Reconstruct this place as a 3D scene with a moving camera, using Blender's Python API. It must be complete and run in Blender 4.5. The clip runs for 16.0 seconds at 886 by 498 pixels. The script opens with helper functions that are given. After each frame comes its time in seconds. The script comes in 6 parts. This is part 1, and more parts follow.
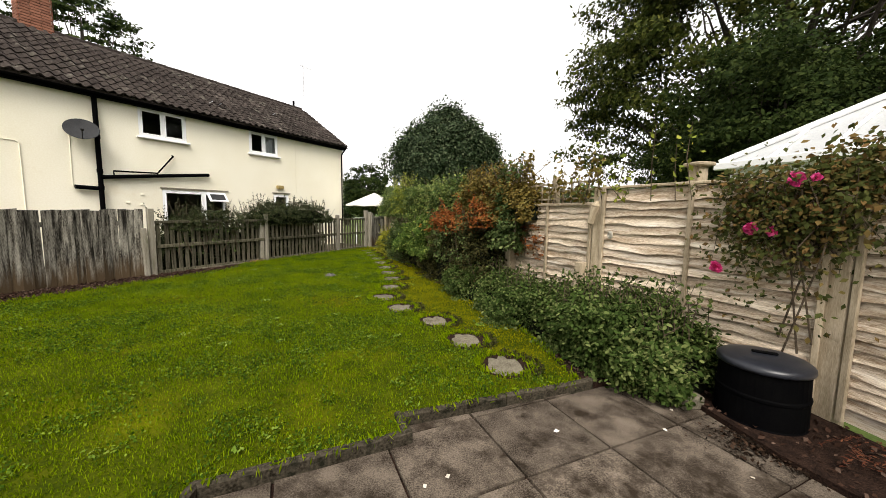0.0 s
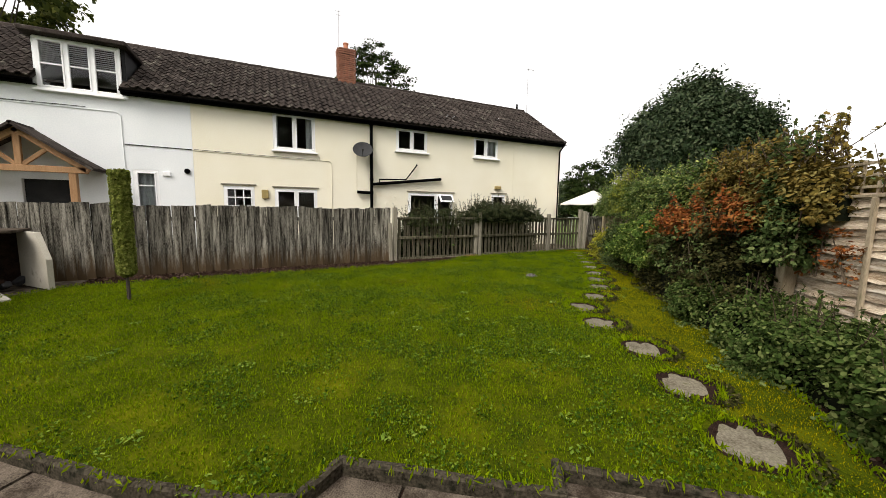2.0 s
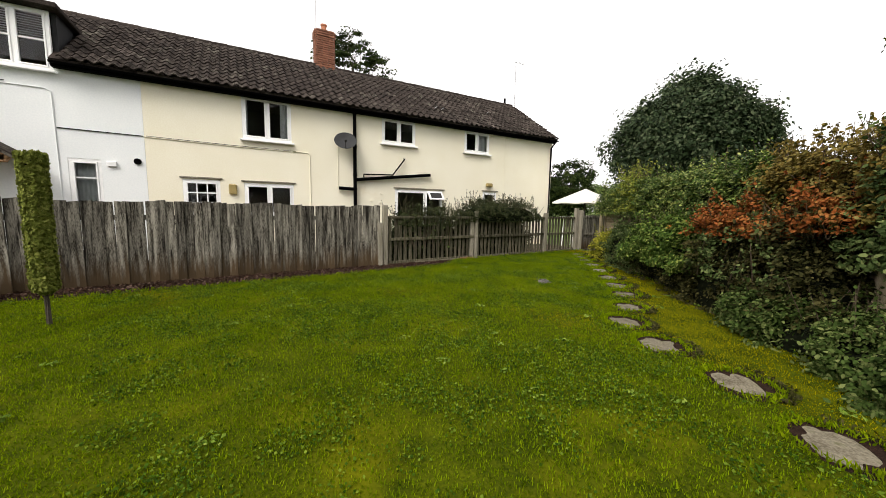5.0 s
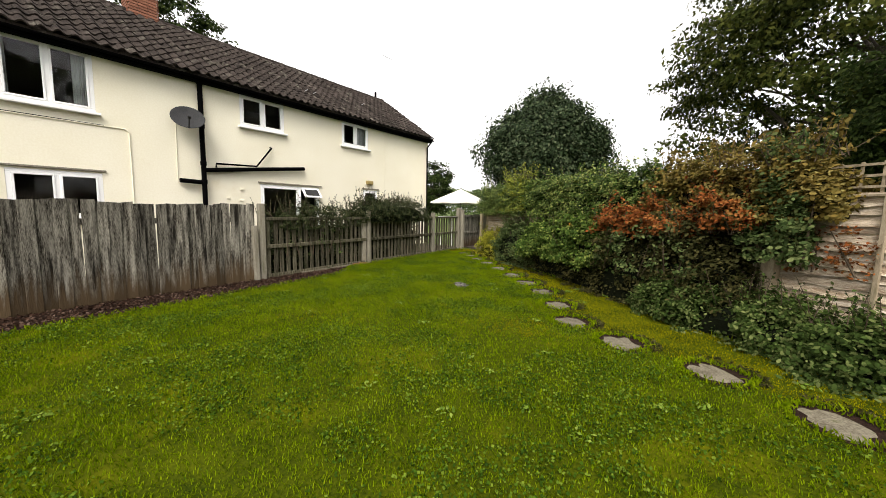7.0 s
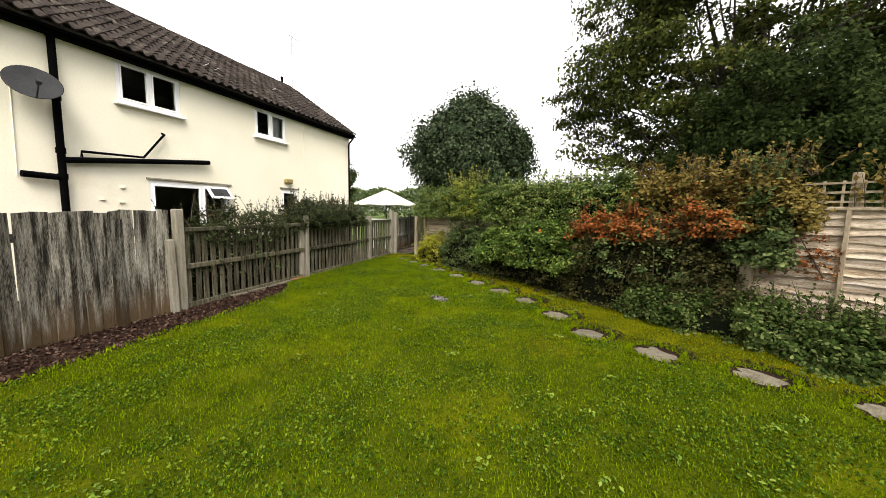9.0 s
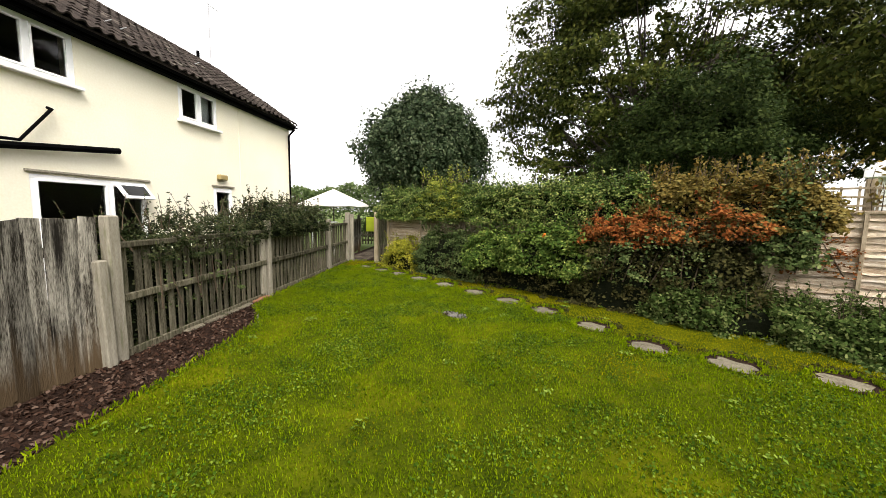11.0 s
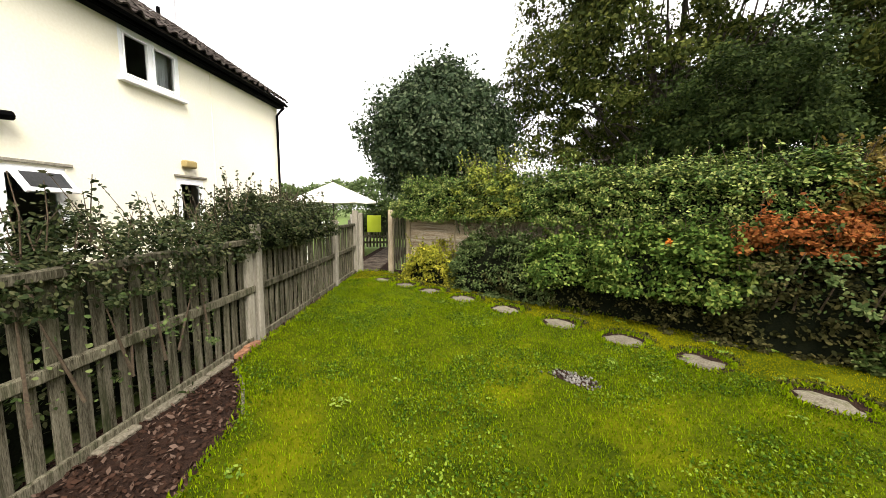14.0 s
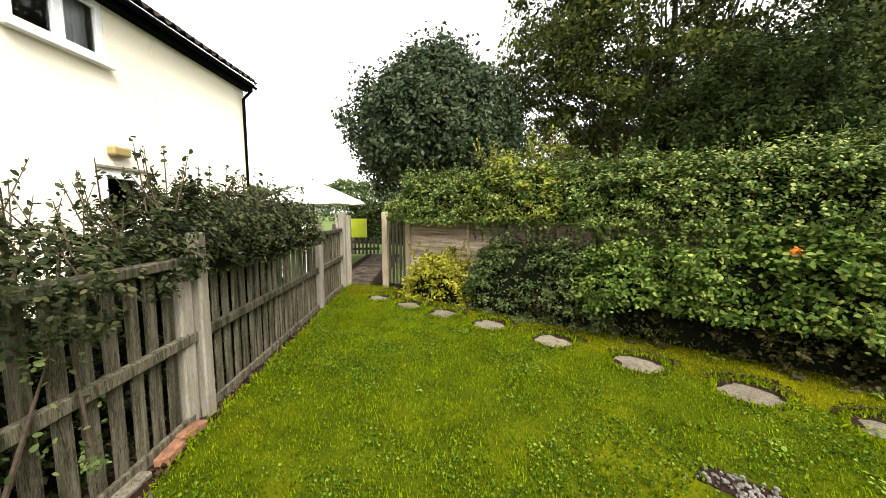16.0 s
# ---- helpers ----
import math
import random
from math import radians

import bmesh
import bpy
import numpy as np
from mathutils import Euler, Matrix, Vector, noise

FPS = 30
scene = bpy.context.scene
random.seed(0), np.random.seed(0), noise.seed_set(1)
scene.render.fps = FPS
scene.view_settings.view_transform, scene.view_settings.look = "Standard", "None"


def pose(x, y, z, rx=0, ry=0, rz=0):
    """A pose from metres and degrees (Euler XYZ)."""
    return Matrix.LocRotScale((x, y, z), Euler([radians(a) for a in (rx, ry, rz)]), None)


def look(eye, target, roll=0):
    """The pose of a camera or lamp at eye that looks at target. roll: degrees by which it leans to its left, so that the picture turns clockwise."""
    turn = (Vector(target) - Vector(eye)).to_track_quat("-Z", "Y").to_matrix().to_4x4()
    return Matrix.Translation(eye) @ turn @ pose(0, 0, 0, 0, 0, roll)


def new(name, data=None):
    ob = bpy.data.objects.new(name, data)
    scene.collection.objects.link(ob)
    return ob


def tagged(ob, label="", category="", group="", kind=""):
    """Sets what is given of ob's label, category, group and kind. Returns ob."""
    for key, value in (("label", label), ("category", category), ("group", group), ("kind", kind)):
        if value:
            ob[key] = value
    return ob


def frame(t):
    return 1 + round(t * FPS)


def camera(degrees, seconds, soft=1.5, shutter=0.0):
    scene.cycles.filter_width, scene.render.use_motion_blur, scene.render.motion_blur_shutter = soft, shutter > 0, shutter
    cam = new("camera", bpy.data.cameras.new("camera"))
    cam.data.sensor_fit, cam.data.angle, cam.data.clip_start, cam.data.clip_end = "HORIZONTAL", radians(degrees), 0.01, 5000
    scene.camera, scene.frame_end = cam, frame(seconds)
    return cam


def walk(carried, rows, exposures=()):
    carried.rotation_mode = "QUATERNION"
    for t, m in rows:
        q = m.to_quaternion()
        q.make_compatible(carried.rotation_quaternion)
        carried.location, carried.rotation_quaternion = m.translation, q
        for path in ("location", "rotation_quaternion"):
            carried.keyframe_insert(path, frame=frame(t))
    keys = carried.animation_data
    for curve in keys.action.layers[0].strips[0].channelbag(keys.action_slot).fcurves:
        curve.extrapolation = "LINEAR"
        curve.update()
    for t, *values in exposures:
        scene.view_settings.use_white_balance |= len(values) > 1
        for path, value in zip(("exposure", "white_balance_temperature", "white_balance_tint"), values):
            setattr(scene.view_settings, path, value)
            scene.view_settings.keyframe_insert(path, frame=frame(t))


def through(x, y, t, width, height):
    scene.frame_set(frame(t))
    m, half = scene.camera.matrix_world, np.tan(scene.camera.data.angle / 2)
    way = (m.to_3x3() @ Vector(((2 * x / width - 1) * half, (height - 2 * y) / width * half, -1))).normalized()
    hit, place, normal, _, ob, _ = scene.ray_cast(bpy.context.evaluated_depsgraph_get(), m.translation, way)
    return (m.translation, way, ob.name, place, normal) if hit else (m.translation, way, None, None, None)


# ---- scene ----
cam = camera(102.8, 16.0, soft=0.65)
PATH = [
    (0, (1.065, 0.492, 1.546), (0.09, 2.226, 1.338), 0.9),
    (0.5, (1.004, 0.648, 1.511), (-0.161, 2.26, 1.3), 0.9),
    (1, (1.004, 0.798, 1.511), (-0.354, 2.249, 1.293), 0.8),
    (1.5, (0.987, 0.956, 1.502), (-0.611, 2.138, 1.285), 0.9),
    (2, (0.984, 1.075, 1.494), (-0.803, 1.945, 1.27), 0.9),
    (2.5, (0.96, 1.111, 1.492), (-0.921, 1.753, 1.266), 0.7),
    (3, (0.867, 1.12, 1.473), (-1.045, 1.658, 1.245), 0.7),
    (5.5, (-0.523, 0.93, 1.452), (-2.119, 2.113, 1.225), 1.2),
    (6, (-0.862, 0.835, 1.418), (-2.309, 2.198, 1.192), 1.2),
    (6.5, (-1.227, 0.807, 1.434), (-2.516, 2.32, 1.214), 1.0),
    (7, (-1.587, 0.713, 1.444), (-2.766, 2.314, 1.229), 1.1),
    (7.5, (-1.961, 0.552, 1.543), (-2.999, 2.248, 1.326), 1.2),
    (8, (-2.352, 0.553, 1.513), (-3.253, 2.325, 1.292), 1.2),
    (8.5, (-2.856, 0.561, 1.524), (-3.626, 2.395, 1.316), 1.2),
    (9, (-3.285, 0.562, 1.561), (-3.931, 2.443, 1.35), 1.1),
    (9.5, (-3.689, 0.612, 1.579), (-4.188, 2.538, 1.372), 1.0),
    (10, (-4.15, 0.69, 1.601), (-4.508, 2.646, 1.392), 1.0),
    (12.5, (-5.868, 1.957, 1.595), (-6.005, 3.941, 1.392), 0.4),
    (13, (-6.033, 2.364, 1.596), (-6.159, 4.348, 1.375), 0.3),
    (13.5, (-6.233, 2.782, 1.604), (-6.355, 4.765, 1.378), 0.4),
    (14, (-6.42, 3.156, 1.592), (-6.539, 5.14, 1.372), 0.4),
    (14.5, (-6.635, 3.649, 1.545), (-6.741, 5.635, 1.331), 0.3),
    (15, (-6.861, 4.042, 1.531), (-6.951, 6.029, 1.324), 0.4),
    (15.5, (-7.03, 4.311, 1.558), (-7.092, 6.3, 1.356), 0.4),
    (16, (-7.07, 4.608, 1.554), (-7.072, 6.597, 1.351), 0.0),
]
EXPOSURES = [(0.0, 1.58, 6800, 11), (1.5, 1.46, 6800, 11), (3.0, 1.36, 6800, 11), (5.5, 1.46, 6800, 11), (9.0, 1.82, 6800, 11), (12.5, 2.05, 6800, 11), (16.0, 2.33, 6800, 11)]
walk(cam, [(t, look(eye, target, roll)) for t, eye, target, roll in PATH], EXPOSURES)

# ---- world, sun, exposure ----
world = bpy.data.worlds.new("world")
scene.world = world
world.use_nodes = True
wn = world.node_tree.nodes
wl = world.node_tree.links
sky = wn.new("ShaderNodeTexSky")
sky.sky_type = "NISHITA"
sky.sun_disc = False
sky.sun_elevation = radians(50)
sky.sun_rotation = radians(150)
sky.air_density, sky.dust_density, sky.ozone_density = 1.0, 4.0, 1.0
grey = wn.new("ShaderNodeHueSaturation")
grey.inputs["Saturation"].default_value = 0.12
wl.new(sky.outputs[0], grey.inputs["Color"])
cover = wn.new("ShaderNodeMix")
cover.data_type = "RGBA"
cover.inputs["Factor"].default_value = 0.65
cover.inputs["B"].default_value = (4.0, 4.0, 4.05, 1)
wl.new(grey.outputs[0], cover.inputs["A"])
wl.new(cover.outputs["Result"], wn["Background"].inputs[0])
wn["Background"].inputs[1].default_value = 0.13
sun = new("sun", bpy.data.lights.new("sun", "SUN"))
sun.data.energy = 1.2
sun.data.angle = radians(30)
sun.data.color = (1.0, 0.97, 0.92)
sun.matrix_basis = look((0, 0, 0), (-math.sin(radians(150)) * math.cos(radians(50)), -math.cos(radians(150)) * math.cos(radians(50)), -math.sin(radians(50))))


# ---- materials ----
def rgb(c):
    return (c[0], c[1], c[2], 1.0)


def mat(name, a, b, scale=4.0, rough=0.8, fine=60.0, bump=0.3, metal=0.0, stain=None, stain_scale=1.2, stain_at=0.55,
        stretch=(1, 1, 1), spec=0.2, vary=0.0, coords="Object", bump_dist=0.01, foot=None, hard=0.14):
    """Two colours mixed by noise at two sizes, a stain colour in large patches, fine bump."""
    m = bpy.data.materials.new(name)
    m.use_nodes = True
    n, l = m.node_tree.nodes, m.node_tree.links
    bsdf = n["Principled BSDF"]
    tc = n.new("ShaderNodeTexCoord")
    mp = n.new("ShaderNodeMapping")
    mp.inputs["Scale"].default_value = stretch
    l.new(tc.outputs[coords], mp.inputs[0])
    vec = mp.outputs[0]
    if vary:
        info = n.new("ShaderNodeObjectInfo")
        off = n.new("ShaderNodeVectorMath")
        off.operation = "ADD"
        mul = n.new("ShaderNodeMath")
        mul.operation = "MULTIPLY"
        mul.inputs[1].default_value = 50.0
        l.new(info.outputs["Random"], mul.inputs[0])
        l.new(mp.outputs[0], off.inputs[0])
        l.new(mul.outputs[0], off.inputs[1])
        vec = off.outputs[0]
    big = n.new("ShaderNodeTexNoise")
    big.inputs["Scale"].default_value, big.inputs["Detail"].default_value = scale, 6
    l.new(vec, big.inputs["Vector"])
    small = n.new("ShaderNodeTexNoise")
    small.inputs["Scale"].default_value, small.inputs["Detail"].default_value = fine, 4
    l.new(vec, small.inputs["Vector"])
    add = n.new("ShaderNodeMath")
    add.operation = "MULTIPLY_ADD"
    add.inputs[1].default_value, add.inputs[2].default_value = 0.5, 0.0
    l.new(small.outputs[0], add.inputs[0])
    half = n.new("ShaderNodeMath")
    half.operation = "MULTIPLY_ADD"
    half.inputs[1].default_value = 0.5
    l.new(big.outputs[0], half.inputs[0])
    l.new(add.outputs[0], half.inputs[2])
    ramp = n.new("ShaderNodeMapRange")
    ramp.inputs["From Min"].default_value, ramp.inputs["From Max"].default_value = 0.5 - hard, 0.5 + hard
    l.new(half.outputs[0], ramp.inputs[0])
    mix = n.new("ShaderNodeMix")
    mix.data_type = "RGBA"
    mix.inputs["A"].default_value, mix.inputs["B"].default_value = rgb(a), rgb(b)
    l.new(ramp.outputs[0], mix.inputs["Factor"])
    col = mix.outputs["Result"]
    if stain:
        st = n.new("ShaderNodeTexNoise")
        st.inputs["Scale"].default_value, st.inputs["Detail"].default_value = stain_scale, 7
        st.inputs["Roughness"].default_value = 0.65
        l.new(vec, st.inputs["Vector"])
        sr = n.new("ShaderNodeMapRange")
        sr.inputs["From Min"].default_value, sr.inputs["From Max"].default_value = stain_at, stain_at + 0.15
        l.new(st.outputs[0], sr.inputs[0])
        sm = n.new("ShaderNodeMix")
        sm.data_type = "RGBA"
        sm.inputs["B"].default_value = rgb(stain)
        l.new(col, sm.inputs["A"])
        l.new(sr.outputs[0], sm.inputs["Factor"])
        col = sm.outputs["Result"]
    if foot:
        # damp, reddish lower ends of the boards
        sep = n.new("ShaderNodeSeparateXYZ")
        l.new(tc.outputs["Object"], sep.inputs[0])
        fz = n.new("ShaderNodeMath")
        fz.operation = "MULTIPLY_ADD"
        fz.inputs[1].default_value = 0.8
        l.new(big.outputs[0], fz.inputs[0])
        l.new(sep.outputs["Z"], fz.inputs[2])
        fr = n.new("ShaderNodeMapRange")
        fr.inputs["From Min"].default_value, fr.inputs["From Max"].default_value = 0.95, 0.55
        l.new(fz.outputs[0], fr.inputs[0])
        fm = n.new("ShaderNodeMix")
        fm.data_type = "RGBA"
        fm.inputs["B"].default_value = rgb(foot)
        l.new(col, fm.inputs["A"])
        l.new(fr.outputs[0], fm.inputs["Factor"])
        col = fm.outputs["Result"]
    if vary:
        hsv = n.new("ShaderNodeHueSaturation")
        vr = n.new("ShaderNodeMapRange")
        vr.inputs["To Min"].default_value, vr.inputs["To Max"].default_value = 1 - vary, 1 + vary
        l.new(info.outputs["Random"], vr.inputs[0])
        l.new(vr.outputs[0], hsv.inputs["Value"])
        l.new(col, hsv.inputs["Color"])
        col = hsv.outputs[0]
    l.new(col, bsdf.inputs["Base Color"])
    bsdf.inputs["Roughness"].default_value = rough
    bsdf.inputs["Metallic"].default_value = metal
    bsdf.inputs["Specular IOR Level"].default_value = spec
    bp = n.new("ShaderNodeBump")
    bp.inputs["Strength"].default_value, bp.inputs["Distance"].default_value = bump, bump_dist
    l.new(half.outputs[0], bp.inputs["Height"])
    l.new(bp.outputs[0], bsdf.inputs["Normal"])
    return m


def leafmat(name, *cols, rough=0.6, through=0.22, spec=0.03):
    """Leaves of a few colours, each leaf its own, that let some light through."""
    m = bpy.data.materials.new(name)
    m.use_nodes = True
    n, l = m.node_tree.nodes, m.node_tree.links
    bsdf = n["Principled BSDF"]
    geo = n.new("ShaderNodeNewGeometry")
    tc = n.new("ShaderNodeTexCoord")
    ns = n.new("ShaderNodeTexNoise")
    ns.inputs["Scale"].default_value = 1.3
    l.new(tc.outputs["Object"], ns.inputs["Vector"])
    mix = n.new("ShaderNodeMath")
    mix.operation = "MULTIPLY_ADD"
    mix.inputs[1].default_value, mix.inputs[2].default_value = 0.6, -0.05
    l.new(geo.outputs["Random Per Island"], mix.inputs[0])
    add = n.new("ShaderNodeMath")
    add.operation = "MULTIPLY_ADD"
    add.inputs[1].default_value = 0.45
    l.new(ns.outputs[0], add.inputs[0])
    l.new(mix.outputs[0], add.inputs[2])
    ramp = n.new("ShaderNodeValToRGB")
    els = ramp.color_ramp.elements
    while len(els) < len(cols):
        els.new(0.5)
    for i, c in enumerate(cols):
        els[i].position = i / max(1, len(cols) - 1)
        els[i].color = rgb(c)
    l.new(add.outputs[0], ramp.inputs[0])
    l.new(ramp.outputs[0], bsdf.inputs["Base Color"])
    bsdf.inputs["Roughness"].default_value = rough
    bsdf.inputs["Specular IOR Level"].default_value = spec
    tr = n.new("ShaderNodeBsdfTranslucent")
    l.new(ramp.outputs[0], tr.inputs[0])
    ms = n.new("ShaderNodeMixShader")
    ms.inputs[0].default_value = through
    l.new(bsdf.outputs[0], ms.inputs[1])
    l.new(tr.outputs[0], ms.inputs[2])
    l.new(ms.outputs[0], n["Material Output"].inputs["Surface"])
    return m


def glassmat(name, tint=(0.9, 0.93, 0.92)):
    m = bpy.data.materials.new(name)
    m.use_nodes = True
    n, l = m.node_tree.nodes, m.node_tree.links
    tr = n.new("ShaderNodeBsdfTransparent")
    tr.inputs[0].default_value = rgb(tint)
    gl = n.new("ShaderNodeBsdfGlossy")
    gl.inputs["Roughness"].default_value = 0.02
    fr = n.new("ShaderNodeFresnel")
    fr.inputs["IOR"].default_value = 1.5
    ms = n.new("ShaderNodeMixShader")
    l.new(fr.outputs[0], ms.inputs[0])
    l.new(tr.outputs[0], ms.inputs[1])
    l.new(gl.outputs[0], ms.inputs[2])
    l.new(ms.outputs[0], n["Material Output"].inputs["Surface"])
    return m


M_CREAM = mat("cream_render", (0.80, 0.75, 0.59), (0.86, 0.82, 0.68), 0.9, 0.9, 30, 0.25, stain=(0.72, 0.65, 0.48), stain_scale=0.7, stain_at=0.62)
M_WHITE = mat("white_render", (0.76, 0.79, 0.80), (0.84, 0.86, 0.86), 0.9, 0.9, 30, 0.25, stain=(0.66, 0.69, 0.70), stain_scale=0.7, stain_at=0.64)
M_TILE = mat("roof_tile", (0.016, 0.013, 0.012), (0.056, 0.045, 0.039), 3.0, 0.9, 40, 0.6, stain=(0.115, 0.106, 0.086), stain_scale=2.6, stain_at=0.56, vary=0.5, spec=0.04)
M_UPVC = mat("white_plastic", (0.84, 0.85, 0.85), (0.89, 0.89, 0.89), 3, 0.4, 40, 0.03, spec=0.3)
M_BLACK = mat("black_plastic", (0.0012, 0.0012, 0.0016), (0.003, 0.003, 0.003), 4, 0.6, 60, 0.1, spec=0.01)
# dark wall colour: the unlit look of the rooms is put in here
M_DARKROOM = mat("unlit_room", (0.10, 0.09, 0.08), (0.14, 0.13, 0.12), 2, 0.9, 30, 0.1)
M_CURTAIN = mat("curtain_cloth", (0.5, 0.51, 0.53), (0.64, 0.65, 0.66), 6, 0.9, 90, 0.2)
M_BRICK = mat("chimney_brick", (0.17, 0.07, 0.045), (0.27, 0.12, 0.075), 6, 0.9, 50, 0.5, stain=(0.12, 0.08, 0.06), stain_at=0.6, stain_scale=3, vary=0.25)
M_TERRA = mat("terracotta", (0.38, 0.14, 0.08), (0.45, 0.2, 0.12), 6, 0.8, 50, 0.3)
M_MORTAR = mat("mortar", (0.32, 0.29, 0.25), (0.4, 0.37, 0.32), 6, 0.95, 60, 0.4)
M_OAK = mat("oak_beam", (0.28, 0.15, 0.07), (0.42, 0.25, 0.13), 3, 0.7, 30, 0.3, stretch=(8, 8, 1), vary=0.1)
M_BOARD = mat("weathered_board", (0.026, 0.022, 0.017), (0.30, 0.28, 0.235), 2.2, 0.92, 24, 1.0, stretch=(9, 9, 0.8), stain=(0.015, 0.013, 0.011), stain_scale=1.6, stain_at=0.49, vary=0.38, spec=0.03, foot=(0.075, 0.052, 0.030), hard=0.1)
M_PICKET = mat("grey_green_picket", (0.034, 0.030, 0.018), (0.150, 0.136, 0.097), 3.0, 0.9, 30, 0.9, stretch=(10, 10, 0.9), stain=(0.030, 0.034, 0.015), stain_scale=1.6, stain_at=0.52, vary=0.28, spec=0.04, hard=0.1)
M_POST = mat("grey_post", (0.15, 0.135, 0.10), (0.28, 0.255, 0.205), 3.0, 0.9, 25, 0.6, stretch=(8, 8, 1.0), stain=(0.13, 0.13, 0.075), stain_scale=2, stain_at=0.57, vary=0.15)
M_WANEY = mat("waney_board", (0.25, 0.175, 0.11), (0.66, 0.56, 0.43), 1.6, 0.88, 26, 1.0, stretch=(0.9, 8, 11), stain=(0.78, 0.71, 0.60), stain_scale=1.3, stain_at=0.54, vary=0.3, spec=0.08, hard=0.1)
M_WANEYPOST = mat("fence_timber", (0.24, 0.19, 0.12), (0.47, 0.39, 0.28), 3.0, 0.85, 25, 0.6, stretch=(8, 8, 1.0), stain=(0.17, 0.16, 0.08), stain_scale=2, stain_at=0.6, vary=0.15, spec=0.1)
M_SOIL = mat("bark_mulch", (0.008, 0.005, 0.004), (0.034, 0.019, 0.013), 14, 0.95, 90, 1.0, stain=(0.062, 0.036, 0.026), stain_scale=30, stain_at=0.6, bump_dist=0.03, spec=0.05)
M_GROUND = mat("field_grass", (0.055, 0.09, 0.018), (0.10, 0.14, 0.03), 2, 0.95, 40, 0.5)
M_LAWN = mat("lawn_turf", (0.014, 0.024, 0.001), (0.060, 0.074, 0.002), 3.2, 0.95, 45, 0.9, stain=(0.085, 0.090, 0.002), stain_scale=1.1, stain_at=0.52, bump_dist=0.02, spec=0.03)
M_SLAB = mat("paving_slab", (0.024, 0.018, 0.013), (0.150, 0.122, 0.094), 5.5, 0.92, 110, 0.9, stain=(0.022, 0.016, 0.011), stain_scale=3.1, stain_at=0.5, vary=0.22, spec=0.04, hard=0.12)
M_STONE = mat("stepping_stone", (0.070, 0.060, 0.040), (0.205, 0.182, 0.138), 6.0, 0.9, 60, 0.9, stain=(0.060, 0.062, 0.024), stain_scale=6, stain_at=0.54, vary=0.15, spec=0.08)
M_KERB = mat("edging_concrete", (0.012, 0.010, 0.007), (0.085, 0.072, 0.052), 9.0, 0.95, 60, 0.9, stain=(0.012, 0.012, 0.008), stain_scale=9, stain_at=0.5, vary=0.12, spec=0.02)
M_CONC = mat("pale_concrete", (0.36, 0.33, 0.27), (0.5, 0.47, 0.40), 3.0, 0.9, 50, 0.4, stain=(0.12, 0.11, 0.08), stain_scale=3, stain_at=0.6)
M_SHED = mat("shed_paint", (0.14, 0.125, 0.105), (0.21, 0.19, 0.165), 2.0, 0.8, 30, 0.4, stretch=(1, 1, 6), vary=0.1)
M_FELT = mat("roof_felt", (0.055, 0.068, 0.06), (0.10, 0.12, 0.105), 4, 0.95, 90, 0.5, vary=0.1)
M_GLASS = glassmat("window_glass")
M_BARK = mat("tree_bark", (0.04, 0.032, 0.025), (0.09, 0.075, 0.06), 6, 0.95, 40, 0.9, stretch=(3, 3, 1))
M_TWIG = mat("twig_bark", (0.05, 0.035, 0.022), (0.10, 0.075, 0.05), 8, 0.95, 60, 0.5)
M_CANVAS = mat("parasol_canvas", (0.66, 0.64, 0.58), (0.74, 0.72, 0.66), 2, 0.85, 40, 0.1, spec=0.1)
M_STEEL = mat("grey_metal", (0.25, 0.25, 0.26), (0.36, 0.36, 0.37), 4, 0.45, 60, 0.1, metal=0.7)
M_DISH = mat("dish_grey", (0.022, 0.023, 0.024), (0.042, 0.042, 0.044), 4, 0.6, 60, 0.1, spec=0.12)
M_YELLOW = mat("ochre_plastic", (0.28, 0.21, 0.08), (0.36, 0.28, 0.12), 5, 0.5, 60, 0.1)
M_LIME = mat("lime_panel", (0.42, 0.5, 0.02), (0.5, 0.58, 0.05), 3, 0.6, 40, 0.1)
L_TREE = leafmat("round_tree_leaf", (0.006, 0.014, 0.006), (0.030, 0.050, 0.020), (0.14, 0.165, 0.090), spec=0.10)
L_BIG = leafmat("broad_tree_leaf", (0.006, 0.010, 0.002), (0.036, 0.048, 0.009), (0.140, 0.140, 0.032))
L_DARK = leafmat("evergreen_leaf", (0.006, 0.012, 0.003), (0.022, 0.036, 0.009), (0.075, 0.095, 0.026))
L_IVY = leafmat("ivy_leaf", (0.004, 0.014, 0.003), (0.055, 0.104, 0.016), (0.50, 0.52, 0.16), rough=0.45, spec=0.10)
L_SHRUB = leafmat("shrub_leaf", (0.006, 0.018, 0.004), (0.066, 0.118, 0.020), (0.36, 0.40, 0.095))
L_GREYG = leafmat("grey_green_leaf", (0.010, 0.022, 0.007), (0.066, 0.098, 0.030), (0.21, 0.235, 0.09))
L_YELL = leafmat("yellow_green_leaf", (0.08, 0.12, 0.02), (0.19, 0.22, 0.035), (0.35, 0.34, 0.06))
L_RED = leafmat("red_leaf", (0.05, 0.020, 0.008), (0.24, 0.070, 0.018), (0.30, 0.17, 0.05))
L_ORANGE = leafmat("orange_brown_leaf", (0.045, 0.056, 0.013), (0.155, 0.105, 0.024), (0.27, 0.24, 0.085))
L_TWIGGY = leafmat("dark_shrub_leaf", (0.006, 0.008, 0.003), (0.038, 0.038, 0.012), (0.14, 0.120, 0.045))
L_LOW = leafmat("low_bush_leaf", (0.006, 0.014, 0.003), (0.050, 0.082, 0.018), (0.24, 0.26, 0.095))
